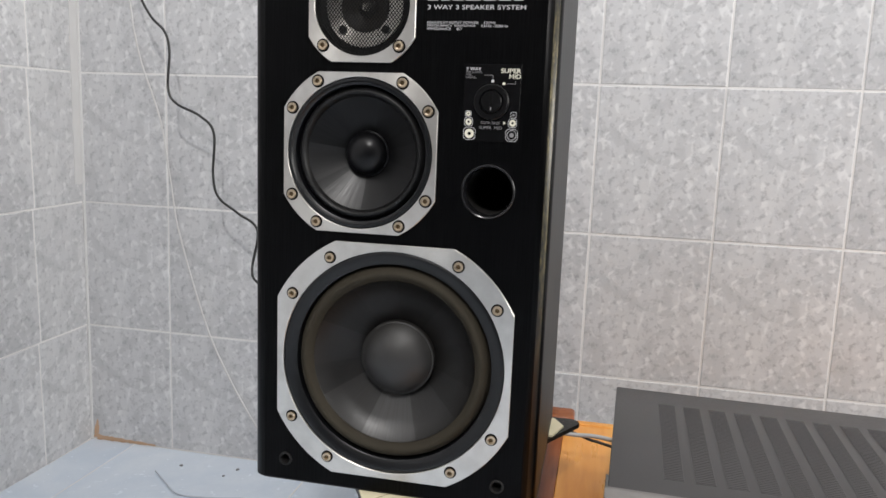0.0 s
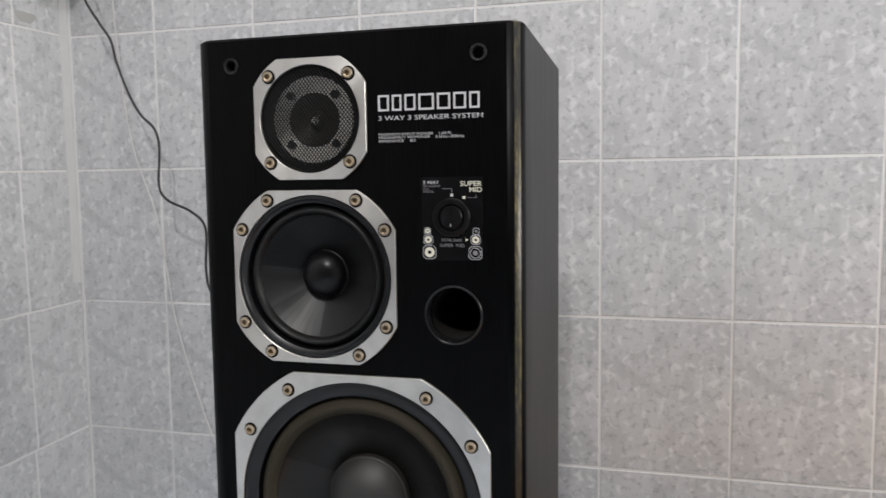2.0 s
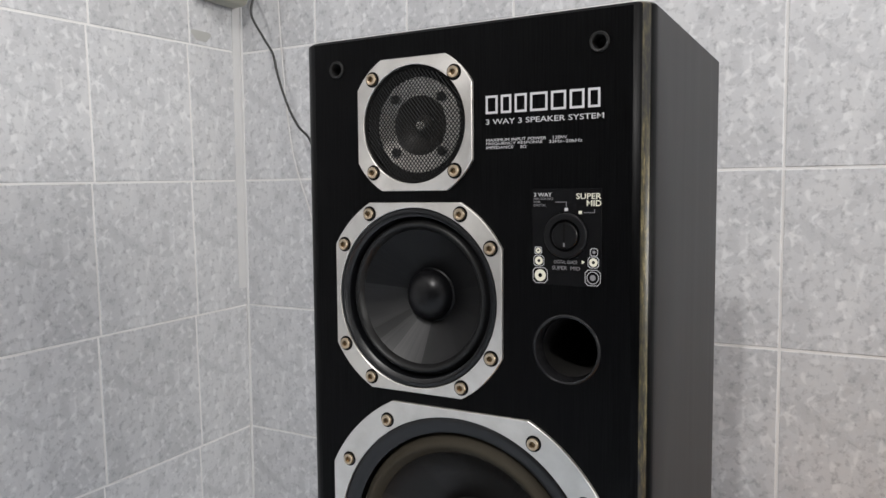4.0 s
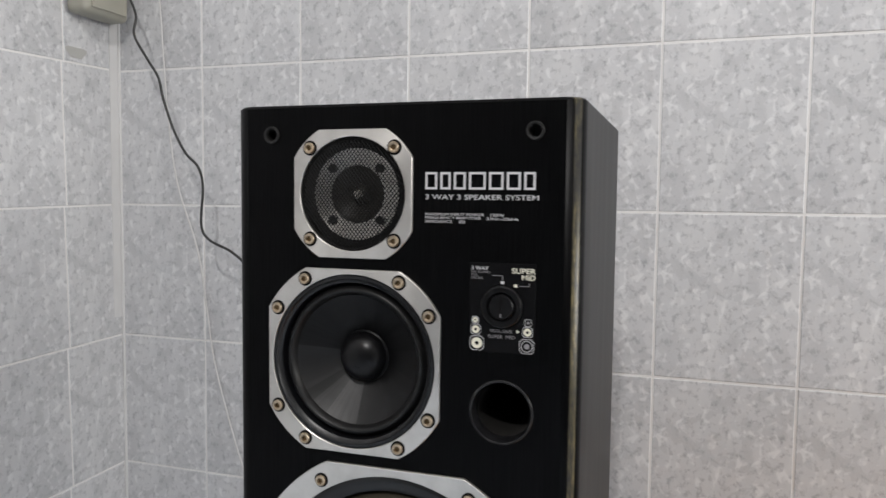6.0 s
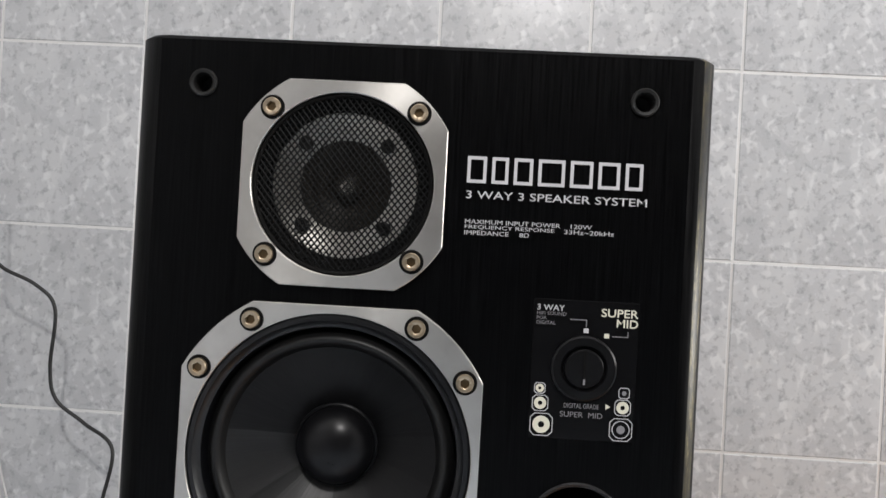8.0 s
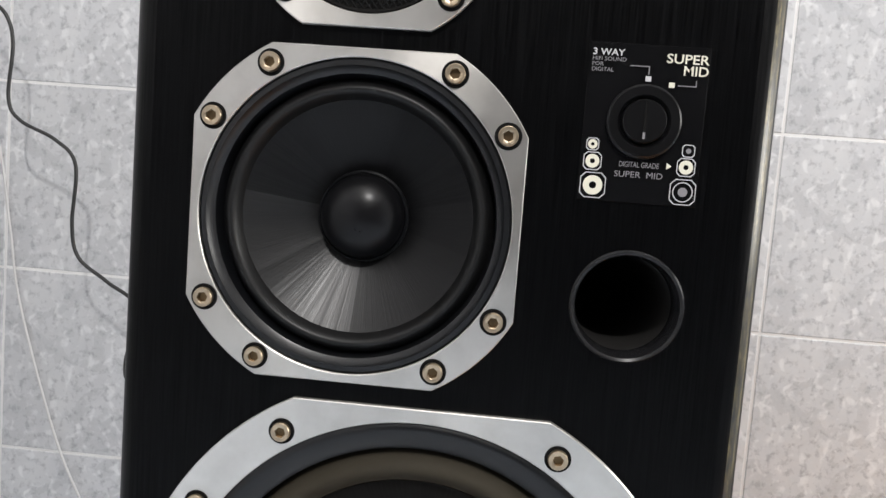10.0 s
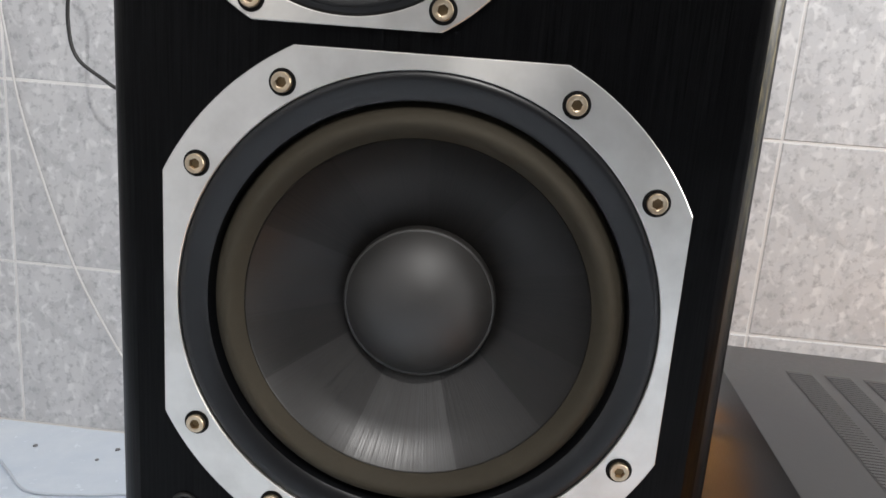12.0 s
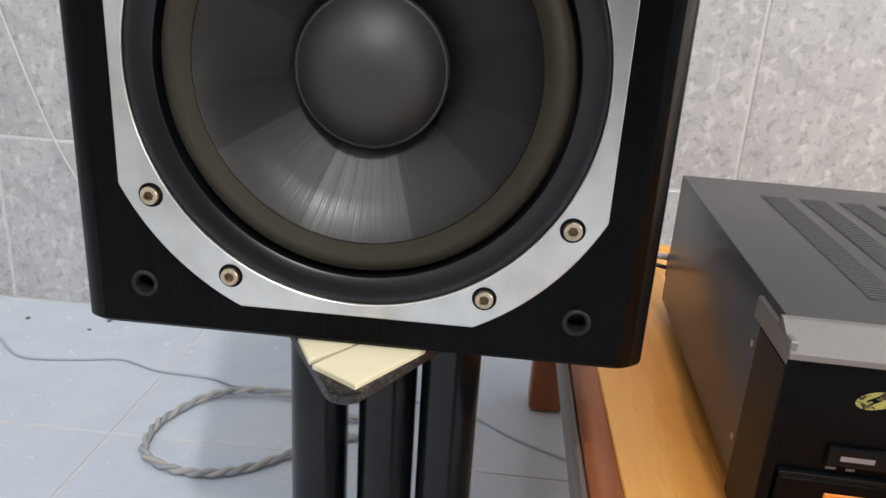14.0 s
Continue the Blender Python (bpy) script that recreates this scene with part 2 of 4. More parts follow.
PLATE = worn_ink("worn_black_plate", (0.006, 0.006, 0.006), (0.085, 0.075, 0.062), 420, 0.38)
COVER = speckled("grey_painted_steel", (0.056, 0.054, 0.055), (0.066, 0.063, 0.063), 300, 0.32, specular_ior_level=0.32)
BEZEL = speckled("brushed_grey_aluminium", (0.26, 0.25, 0.24), (0.20, 0.19, 0.185), 400, 0.45, 0.7)
VENTDARK = speckled("dark_vent_paint", (0.050, 0.048, 0.049), (0.060, 0.057, 0.057), 300, 0.45)
ENDCAP = speckled("charcoal_plastic", (0.0042, 0.0047, 0.0058), (0.0065, 0.0072, 0.0085), 250, 0.36, specular_ior_level=0.1)
FACE = speckled("black_amplifier_face", (0.002, 0.0022, 0.0026), (0.004, 0.0043, 0.005), 120, 0.3, specular_ior_level=0.06)
EMBLEM = worn_ink("worn_yellow_green_ink", (0.36, 0.34, 0.10), (0.012, 0.012, 0.008))
AMBER = speckled("amber_orange_plastic", (0.85, 0.27, 0.03), (0.7, 0.2, 0.02), 90, 0.35)
ORANGE = wood("honey_orange_wood", (0.64, 0.24, 0.042), (0.80, 0.35, 0.072), (0.86, 0.46, 0.125), (14, 1.2, 14), 0.3)
REDWOOD = wood("red_brown_wood", (0.20, 0.055, 0.018), (0.30, 0.09, 0.028), (0.38, 0.13, 0.04), (20, 2, 20))
LEGWOOD = wood("red_brown_leg_wood", (0.18, 0.05, 0.014), (0.27, 0.078, 0.02), (0.34, 0.11, 0.03), (20, 20, 2))
SIDEBOARD = wood("grey_brown_laminate", (0.13, 0.095, 0.08), (0.19, 0.145, 0.125), (0.25, 0.20, 0.175), (30, 3, 30), 0.45)
BLACKCORD = speckled("black_cord", (0.012, 0.012, 0.012), (0.02, 0.02, 0.02), 300, 0.45)
WHITECORD = speckled("white_cord", (0.58, 0.57, 0.565), (0.50, 0.49, 0.485), 100, 0.55)
BRAID_A = speckled("grey_blue_braid", (0.33, 0.35, 0.38), (0.41, 0.43, 0.46), 500, 0.6)
BRAID_B = speckled("pale_braid", (0.50, 0.49, 0.47), (0.44, 0.43, 0.41), 500, 0.6)
GREYCORD = speckled("thin_grey_cord", (0.50, 0.55, 0.62), (0.44, 0.48, 0.54), 300, 0.5)
BOXPLASTIC = speckled("greenish_beige_plastic", (0.36, 0.35, 0.29), (0.29, 0.28, 0.24), 50, 0.5)
RUST = speckled("rust_stain", (0.45, 0.24, 0.11), (0.55, 0.42, 0.32), 60, 0.8)
SMUDGE = speckled("grey_smudge", (0.46, 0.455, 0.44), (0.36, 0.355, 0.335), 70, 0.5)
DIRT = speckled("dark_crumb", (0.13, 0.135, 0.15), (0.2, 0.2, 0.21), 200, 0.8)


# ---- mesh helpers ----
def mesh_of(name, bm, mats, smooth=False):
    me = bpy.data.meshes.new(name)
    bmesh.ops.recalc_face_normals(bm, faces=bm.faces)
    bm.to_mesh(me)
    bm.free()
    for m in mats if isinstance(mats, (list, tuple)) else [mats]:
        me.materials.append(m)
    if smooth:
        me.polygons.foreach_set("use_smooth", [True] * len(me.polygons))
        me.set_sharp_from_angle(angle=radians(smooth if smooth is not True else 35))
    return me


def part(name, bm, material, parent, label="", at=None, smooth=False):
    ob = new(name, mesh_of(name, bm, material, smooth))
    ob.parent = parent
    if at is not None:
        ob.matrix_basis = at
    if label:
        tagged(ob, label)
    return ob


def empty(name, at, label, category, group=""):
    ob = new(name)
    ob.matrix_basis = at
    ob.empty_display_size = 0.05
    return tagged(ob, label, category, group)


def slab(x0, x1, y0, y1, z0, z1, bevel=0.0, segs=2, bm=None):
    bm = bm or bmesh.new()
    vs = bmesh.ops.create_cube(bm, size=1)["verts"]
    for v in vs:
        v.co = Vector(((x0 + x1) / 2 + v.co.x * (x1 - x0), (y0 + y1) / 2 + v.co.y * (y1 - y0), (z0 + z1) / 2 + v.co.z * (z1 - z0)))
    if bevel:
        es = {e for v in vs for e in v.link_edges}
        bmesh.ops.bevel(bm, geom=list(es), offset=bevel, segments=segs, affect="EDGES", profile=0.5)
    return bm


def lathe(profile, segs=64, bm=None, shape=None):
    """A turned body round the y axis: profile of (radius, y). shape(k, a): a factor on the radius of ring k at angle a."""
    bm = bm or bmesh.new()
    rings = []
    for k, (r, y) in enumerate(profile):
        if r < 1e-7:
            rings.append([bm.verts.new((0, y, 0))])
            continue
        ring = []
        for i in range(segs):
            a = 2 * math.pi * i / segs
            q = r * (shape(k, a) if shape else 1)
            ring.append(bm.verts.new((q * math.sin(a), y, q * math.cos(a))))
        rings.append(ring)
    for a, b in zip(rings, rings[1:]):
        for i in range(segs):
            j = (i + 1) % segs
            if len(a) == 1 and len(b) == 1:
                continue
            if len(a) == 1:
                bm.faces.new((a[0], b[i], b[j]))
            elif len(b) == 1:
                bm.faces.new((a[i], b[0], a[j]))
            else:
                bm.faces.new((a[i], b[i], b[j], a[j]))
    return bm


def arc(r0, y0, r1, y1, bulge, n=10):
    """Points of a half-roll from (r0, y0) to (r1, y1), swelling towards -y."""
    return [(r0 + (r1 - r0) * i / n, y0 + (y1 - y0) * i / n - bulge * math.sin(math.pi * i / n)) for i in range(n + 1)]


def prism(outline, z0, z1, bevel=0.0):
    """An upright prism over a plan outline."""
    bm = bmesh.new()
    a = [bm.verts.new((x, y, z0)) for x, y in outline]
    b = [bm.verts.new((x, y, z1)) for x, y in outline]
    n = len(a)
    bm.faces.new(a[::-1])
    top = bm.faces.new(b)
    for i in range(n):
        bm.faces.new((a[i], a[(i + 1) % n], b[(i + 1) % n], b[i]))
    if bevel:
        bmesh.ops.bevel(bm, geom=list(top.edges), offset=bevel, segments=2, affect="EDGES")
    return bm


def smooth_line(points, per=10):
    """A Catmull-Rom line through points."""
    p = [Vector(q) for q in points]
    p = [2 * p[0] - p[1], *p, 2 * p[-1] - p[-2]]
    out = []
    for a, b, c, d in zip(p, p[1:], p[2:], p[3:]):
        for i in range(per):
            t = i / per
            out.append(0.5 * (2 * b + (c - a) * t + (2 * a - 5 * b + 4 * c - d) * t * t + (3 * b - a - 3 * c + d) * t**3))
    return out + [p[-2]]


def tube(line, radius, segs=10, bm=None, flat=1.0):
    bm = bm or bmesh.new()
    rings = []
    side = Vector((0, 0, 1)).cross(line[1] - line[0])
    if side.length < 1e-6:
        side = Vector((1, 0, 0))
    for i, q in enumerate(line):
        d = (line[min(i + 1, len(line) - 1)] - line[max(i - 1, 0)]).normalized()
        side = (side - d * side.dot(d)).normalized()
        up = d.cross(side)
        rings.append([bm.verts.new(q + radius * (math.cos(2 * math.pi * k / segs) * side + flat * math.sin(2 * math.pi * k / segs) * up)) for k in range(segs)])
    for a, b in zip(rings, rings[1:]):
        for k in range(segs):
            bm.faces.new((a[k], a[(k + 1) % segs], b[(k + 1) % segs], b[k]))
    bm.faces.new(rings[0][::-1])
    bm.faces.new(rings[-1])
    return bm


def text_mesh(body, x0, x1, z0, z1, y, heavy=0.0):
    """Writing in the built-in font that fills a box on a face that looks to -y."""
    cu = bpy.data.curves.new("writing", "FONT")
    cu.body, cu.offset, cu.resolution_u = body, heavy, 3
    ob = bpy.data.objects.new("writing", cu)
    scene.collection.objects.link(ob)
    bpy.context.view_layer.update()
    me = bpy.data.meshes.new_from_object(ob.evaluated_get(bpy.context.evaluated_depsgraph_get()))
    bpy.data.objects.remove(ob)
    bm = bmesh.new()
    bm.from_mesh(me)
    bpy.data.meshes.remove(me)
    xs, ys = [v.co.x for v in bm.verts], [v.co.y for v in bm.verts]
    for v in bm.verts:
        u, w = (v.co.x - min(xs)) / (max(xs) - min(xs)), (v.co.y - min(ys)) / (max(ys) - min(ys))
        v.co = Vector((x0 + u * (x1 - x0), y, z0 + w * (z1 - z0)))
    return bm


def bars(boxes, y, depth=0.0002):
    """Flat marks on a face that looks to -y: boxes of (x0, x1, z0, z1)."""
    bm = bmesh.new()
    for x0, x1, z0, z1 in boxes:
        slab(x0, x1, y - depth, y, z0, z1, bm=bm)
    return bm


def frame_bars(x0, x1, z0, z1, w):
    return [(x0, x0 + w, z0, z1), (x1 - w, x1, z0, z1), (x0 + w, x1 - w, z0, z0 + w), (x0 + w, x1 - w, z1 - w, z1)]


# ---- room ----
X0, X1, Y0, Y1, TOP = -0.836, 2.5, -3.3, 0.652, 2.55


def structure(name, bm, mats, label, category=""):
    ob = new(name, mesh_of(name, bm, mats))
    return tagged(ob, label, category or name.split("_")[0], kind="structure")


wall_back = structure("wall_back", slab(X0 - 0.16, X1 + 0.16, Y1 + 0.0011, Y1 + 0.16, -0.1, TOP), GROUT, "wall with mottled grey ceramic tiles and white joints")
wall_left = structure("wall_left", slab(X0 - 0.16, X0 - 0.0011, Y0, Y1 + 0.0008, -0.1, TOP), GROUT, "side wall with mottled grey ceramic tiles and white joints")
WY0, WY1, WZ0, WZ1 = -0.65, 0.31, 0.80, 1.84
opening = slab(X1, X1 + 0.16, Y0, WY0, -0.1, TOP)
slab(X1, X1 + 0.16, WY1, Y1 + 0.0008, -0.1, TOP, bm=opening)
slab(X1, X1 + 0.16, WY0, WY1, -0.1, WZ0, bm=opening)
slab(X1, X1 + 0.16, WY0, WY1, WZ1, TOP, bm=opening)
wall_right = structure("wall_right", opening, PLASTER, "plain white plastered wall with a window")
window = tagged(new("window_1"), "white wooden window with two panes", "window", kind="structure")
sash = bmesh.new()
for y0, y1, z0, z1 in ((WY0, WY0 + 0.05, WZ0, WZ1), (WY1 - 0.05, WY1, WZ0, WZ1), (WY0 + 0.05, WY1 - 0.05, WZ0, WZ0 + 0.05), (WY0 + 0.05, WY1 - 0.05, WZ1 - 0.05, WZ1), (-0.195, -0.145, WZ0 + 0.05, WZ1 - 0.05)):
    slab(X1 + 0.09, X1 + 0.13, y0, y1, z0, z1, 0.003, 1, sash)
part("window_frame", sash, PLASTER, window)
for y0, y1 in ((WY0 + 0.05, -0.195), (-0.145, WY1 - 0.05)):
    part("pane", slab(X1 + 0.107, X1 + 0.111, y0, y1, WZ0 + 0.05, WZ1 - 0.05), GLASS, window).visible_shadow = False
# unseen wall behind the camera, made dark so glossy blacks reflect little
wall_front = structure("wall_front", slab(X0 - 0.16, X1 + 0.16, Y0 - 0.16, Y0 - 0.001, -0.1, TOP), DIMWALL, "unseen front wall, dark brown to keep reflections dark")
structure("ceiling", slab(X0 - 0.16, X1 + 0.16, Y0 - 0.16, Y1 + 0.16, TOP + 0.001, TOP + 0.15), PLASTER, "plain white plastered ceiling")
floor = structure("floor", slab(X0 - 0.16, X1 + 0.16, Y0 - 0.16, Y1 + 0.16, -0.25, -0.1015), FLOOR_GROUT, "floor of pale blue glossy ceramic tiles")
structure("floor_bed", slab(X0 - 0.001, X1, Y0, Y1 + 0.001, -0.1, -0.0011), FLOOR_GROUT, "pale joint bed between the floor tiles", "floor")
structure("corner_joint", lathe([(0, -1.3), (0.0032, -1.3), (0.0032, 1.3), (0, 1.3)], 8), FILLER, "white caulked joint in the wall corner", "trim").matrix_basis = pose(X0 + 0.001, Y1 - 0.001, 1.26, 90)

# ---- loudspeaker ----
BOT, TOPZ, HALF, DEPTH, RND = 0.3123, 0.8505, 0.1440, 0.258, 0.0130
WOOFER, MID, TWEETER, PORTC = (0.0, 0.4462), (-0.0364, 0.6460), (-0.0363, 0.7797), (0.0862, 0.6170)
HOLES = [(-0.1085, 0.8268), (0.1085, 0.8268), (-0.1080, 0.3362), (0.1080, 0.3362)]
speaker = empty("loudspeaker", pose(0, 0, BOT), "black wood-grain three-way loudspeaker with silver driver plates, grille removed", "loudspeaker")


def local(x, z, y=0.0):
    return pose(x, y, z - BOT)


def cabinet():
    bm = bmesh.new()
    n = 7
    prof = [(-HALF + RND - RND * math.sin(a), RND - RND * math.cos(a)) for a in (math.pi / 2 * i / n for i in range(n + 1))][::1]
    left = [*prof, (-HALF, RND + 0.007)]  # from the front flat round to the left side
    right = [(-x, y) for x, y in left]
    loop = [*left, (-HALF, DEPTH - 0.002), (-HALF + 0.002, DEPTH), (HALF - 0.002, DEPTH), (HALF, DEPTH - 0.002), *right[::-1]]
    b = 0.0022
    levels = []
    for z, inset in ((0, b), (b, 0), (TOPZ - BOT - b, 0), (TOPZ - BOT, b)):
        ring = []
        for x, y in loop:
            k = inset
            ring.append(bm.verts.new((x * (HALF - k) / HALF, y + (k if y < DEPTH / 2 else -k), z)))
        levels.append(ring)
    m = len(loop)
    for lo, hi in zip(levels, levels[1:]):
        for i in range(m - 1):
            f = bm.faces.new((lo[i], lo[i + 1], hi[i + 1], hi[i]))
            x = (loop[i][0] + loop[i + 1][0]) / 2
            y = (loop[i][1] + loop[i + 1][1]) / 2
            f.material_index = 2 if (x > 0 and 0.22 * RND < HALF - x < 0.62 * RND and y < RND * 0.6) else (1 if y > RND + 0.004 else 0)
            f.smooth = True
    for lo, hi in ((levels[0], levels[1]), (levels[2], levels[3])):
        bm.faces.new((lo[-1], lo[0], hi[0], hi[-1]))
    for ring in (levels[0], levels[3]):
        bm.faces.new(ring).material_index = 1
    # the baffle, with its openings
    a, c = levels[1], levels[2]
    edges = [bm.edges.get((a[0], c[0])), bm.edges.get((a[-1], c[-1])), bm.edges.get((a[0], a[-1])), bm.edges.get((c[0], c[-1]))]
    for (x, z), r in [(WOOFER, 0.1085), (MID, 0.069), (TWEETER, 0.0435), (PORTC, 0.0226), *((h, 0.0052) for h in HOLES)]:
        s = 64 if r > 0.02 else 20
        vs = [bm.verts.new((x + r * math.sin(2 * math.pi * i / s), 0, z - BOT + r * math.cos(2 * math.pi * i / s))) for i in range(s)]
        edges += [bm.edges.new((vs[i], vs[(i + 1) % s])) for i in range(s)]
    bmesh.ops.triangle_fill(bm, edges=edges, use_beauty=True)
    return bm


cab = part("cabinet", cabinet(), [BAFFLE, SIDE, EDGE], speaker, "black ash cabinet with a gold sheen painted on its right front edge")


def plate_shape(half, rad):
    def f(a):
        return min(half / max(abs(math.sin(a)), abs(math.cos(a)), 1e-6), rad)
    return f


def trim_plate(half, rad, hole, thick=0.003):
    """A square plate with rounded-off corners and a round opening."""
    f = plate_shape(half, rad)
    e = 0.0004
    corner = math.acos(half / rad)
    angles = sorted({round(k * math.pi / 2 + s * corner, 6) % (2 * math.pi) for k in range(4) for s in (-1, 1)} | {2 * math.pi * i / 160 for i in range(160)})
    bm = bmesh.new()
    rings = []
    for r, y in ((None, 0.0), (None, -thick + e), (-e, -thick), (hole + e, -thick), (hole, -thick + e), (hole, 0.006)):
        rings.append([bm.verts.new((q * math.sin(a), y, q * math.cos(a))) for a in angles for q in [f(a) + (r or 0) if (r is None or r < 0) else r]])
    for p, q in zip(rings, rings[1:]):
        for i in range(len(angles)):
            j = (i + 1) % len(angles)
            bm.faces.new((p[i], q[i], q[j], p[j]))
    return bm


def screw_mesh():
    hexa = lambda k, a: 1 / math.cos((a + math.pi / 6) % (math.pi / 3) - math.pi / 6) if k in (8, 9) else 1  # noqa: E731
    bm = lathe([(0.0060, 0.0005), (0.0060, -0.00025), (0.0056, -0.0004), (0.0046, -0.0003), (0.0044, -0.0003), (0.0044, -0.0023), (0.0041, -0.0028), (0.0027, -0.0028),
                (0.0022, -0.0026), (0.0021, -0.0008), (0, -0.0006)], 24, shape=hexa)
    me = mesh_of("screw", bm, [SCREW, DARK, SOCKET], 30)
    for p in me.polygons:
        r = math.hypot(p.center.x, p.center.z)
        if r > 0.00445:
            p.material_index = 1
        elif r < 0.0021:
            p.material_index = 2
    return me


SCREW_MESH = screw_mesh()


def screws(parent, spots, y):
    for k, (x, z) in enumerate(spots):
        ob = new("screw", SCREW_MESH)
        ob.parent = parent
        ob.matrix_basis = pose(x, y, z, 0, 37 * k + 11, 0)


def octagon(a, b):
    return [(-b, a), (b, a), (a, b), (a, -b), (b, -a), (-b, -a), (-a, -b), (-a, b)]


# woofer
woofer = part("woofer_plate", trim_plate(0.1165, 0.1302, 0.1100), METAL, speaker, "brushed silver woofer plate with rounded corners", local(*WOOFER))
part("gasket", lathe([(0.1099, -0.0012), (0.1085, -0.0022), (0.1060, -0.0024), (0.0985, 0.0002), (0.0972, 0.0012), (0.0968, 0.010), (0.0960, 0.012)], 96), GASKET, woofer, "black rubber gasket ring", smooth=40)
part("surround", lathe([(0.0966, 0.0100), (0.0950, 0.0075), *arc(0.0944, 0.0044, 0.0810, 0.0046, 0.0064, 12), (0.0798, 0.0064)], 96), FOAM, woofer, "brown-grey foam surround", smooth=60)
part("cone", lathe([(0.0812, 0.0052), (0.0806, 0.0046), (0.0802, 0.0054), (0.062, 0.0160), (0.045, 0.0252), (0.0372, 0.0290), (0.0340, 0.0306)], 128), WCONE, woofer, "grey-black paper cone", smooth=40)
part("dust_cap", lathe([(0.0372, 0.0290), (0.0371, 0.0218), (0.0362, 0.0210)] + [(0.0430 * math.sin(a), 0.0210 + 0.0240 - 0.0430 * math.cos(a)) for a in (0.978 * (1 - i / 14) for i in range(15))], 72), CAP, woofer, "matt dark domed dust cap", smooth=50)
part("basket", lathe([(0.1083, 0.001), (0.1083, 0.018), (0.094, 0.024), (0, 0.05)], 48), DARK, woofer)
screws(woofer, octagon(0.1006, 0.0626), -0.003)

# midrange
mid = part("midrange_plate", trim_plate(0.0742, 0.0845, 0.0702), METAL, speaker, "brushed silver midrange plate with rounded corners", local(*MID))
part("gasket", lathe([(0.0701, -0.0012), (0.0690, -0.0024), (0.0668, -0.0026), (0.0655, -0.0006), (0.0636, 0.0006), (0.0630, 0.006), (0.0622, 0.008)], 80), GASKET, mid, "black rubber gasket ring", smooth=40)
part("surround", lathe([(0.0628, 0.0086), (0.0618, 0.0070), *arc(0.0614, 0.0060, 0.0530, 0.0060, 0.0052, 10), (0.0524, 0.0074)], 80), RUBBER, mid, "black rubber surround", smooth=60)
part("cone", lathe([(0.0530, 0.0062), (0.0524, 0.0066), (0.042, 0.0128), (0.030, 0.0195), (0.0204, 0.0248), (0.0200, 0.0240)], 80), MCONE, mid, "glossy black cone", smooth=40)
part("dust_cap", lathe([(0.0206, 0.0246), (0.0203, 0.0225)] + [(0.0199 * math.cos(a), 0.0222 - 0.0142 * math.sin(a)) for a in (math.pi / 2 * i / 12 for i in range(13))], 64), MCAP, mid, "glossy black domed dust cap", smooth=50)
part("cap_ring", lathe([(0.0218, 0.0244), (0.0216, 0.0228), (0.0209, 0.0222), (0.0203, 0.0228), (0.0202, 0.0246)], 64), GASKET, mid, "narrow glued ring", smooth=40)
part("basket", lathe([(0.0688, 0.001), (0.0688, 0.014), (0.055, 0.02), (0, 0.04)], 40), DARK, mid)
screws(mid, octagon(0.0654, 0.0406), -0.003)

# tweeter
tweeter = part("tweeter_plate", trim_plate(0.0506, 0.0580, 0.0450), METAL, speaker, "brushed silver tweeter plate with cut corners", local(*TWEETER))
part("ring", lathe([(0.0449, -0.0008), (0.0440, -0.0016), (0.0428, -0.0010), (0.0424, 0.002), (0.0395, 0.0035), (0.0362, 0.0070)], 72), DARK, tweeter, "black plastic ring", smooth=40)
part("reflector", lathe([(0.0368, 0.0066), (0.0362, 0.0060), (0.0232, 0.0085), (0.0226, 0.0095)], 72), METAL, tweeter, "silver reflector ring", smooth=40)
part("diaphragm", lathe([(0.0232, 0.0092), (0.0228, 0.0082), (0.0150, 0.0135), (0.0085, 0.0165)] + [(0.0085 * math.cos(a), 0.0165 - 0.0060 * math.sin(a)) for a in (math.pi / 2 * i / 8 for i in range(9))], 56), DOME, tweeter, "dusty dark tweeter diaphragm", smooth=40)
part("phase_plug", lathe([(0.0042, 0.0108), (0.0042, 0.0092), (0.0030, 0.0078), (0, 0.0074)], 24), CLEAR, tweeter, "shiny pointed tip", smooth=40)
for sx in (-1, 1):
    for sz in (-1, 1):
        part("rivet", lathe([(0.0036, 0.0095), (0.0036, 0.0046), (0.0030, 0.0040), (0.0012, 0.0040), (0.0010, 0.0048), (0, 0.0048)], 20), RUBBER, tweeter, at=pose(sx * 0.0205, 0, sz * 0.0205), smooth=30)


def wire_mesh(radius, pitch, width):
    """Crossed wires within a circle, slightly bowed outwards."""
    bm = bmesh.new()
    n = int(radius / pitch)
    for fam in (-1, 1):
        for k in range(-n, n + 1):
            c = (k + 0.25) * pitch
            if abs(c) >= radius:
                continue
            half = math.sqrt(radius**2 - c**2)
            d, s = Vector((0.63, 0, fam * 0.777)), Vector((-fam * 0.777, 0, 0.63))
            rows = []
            for j in range(9):
                q = s * c + d * (half * (2 * j / 8 - 1))
                bow = -0.0022 * (1 - (q.length / radius) ** 2) + fam * 0.00018
                q.y = bow
                rows.append([bm.verts.new(q + s * (u * width) + Vector((0, w * width * 0.6, 0))) for u, w in ((-1, 0), (0, -1), (1, 0), (0, 1))])
            for a, b in zip(rows, rows[1:]):
                for i in range(4):
                    bm.faces.new((a[i], a[(i + 1) % 4], b[(i + 1) % 4], b[i]))
    return bm


part("grille", wire_mesh(0.0430, 0.00240, 0.00042), WIRE, tweeter, "black woven wire grille")
part("basket", lathe([(0.0434, 0.001), (0.0434, 0.014), (0.03, 0.02), (0, 0.022)], 40), DARK, tweeter)
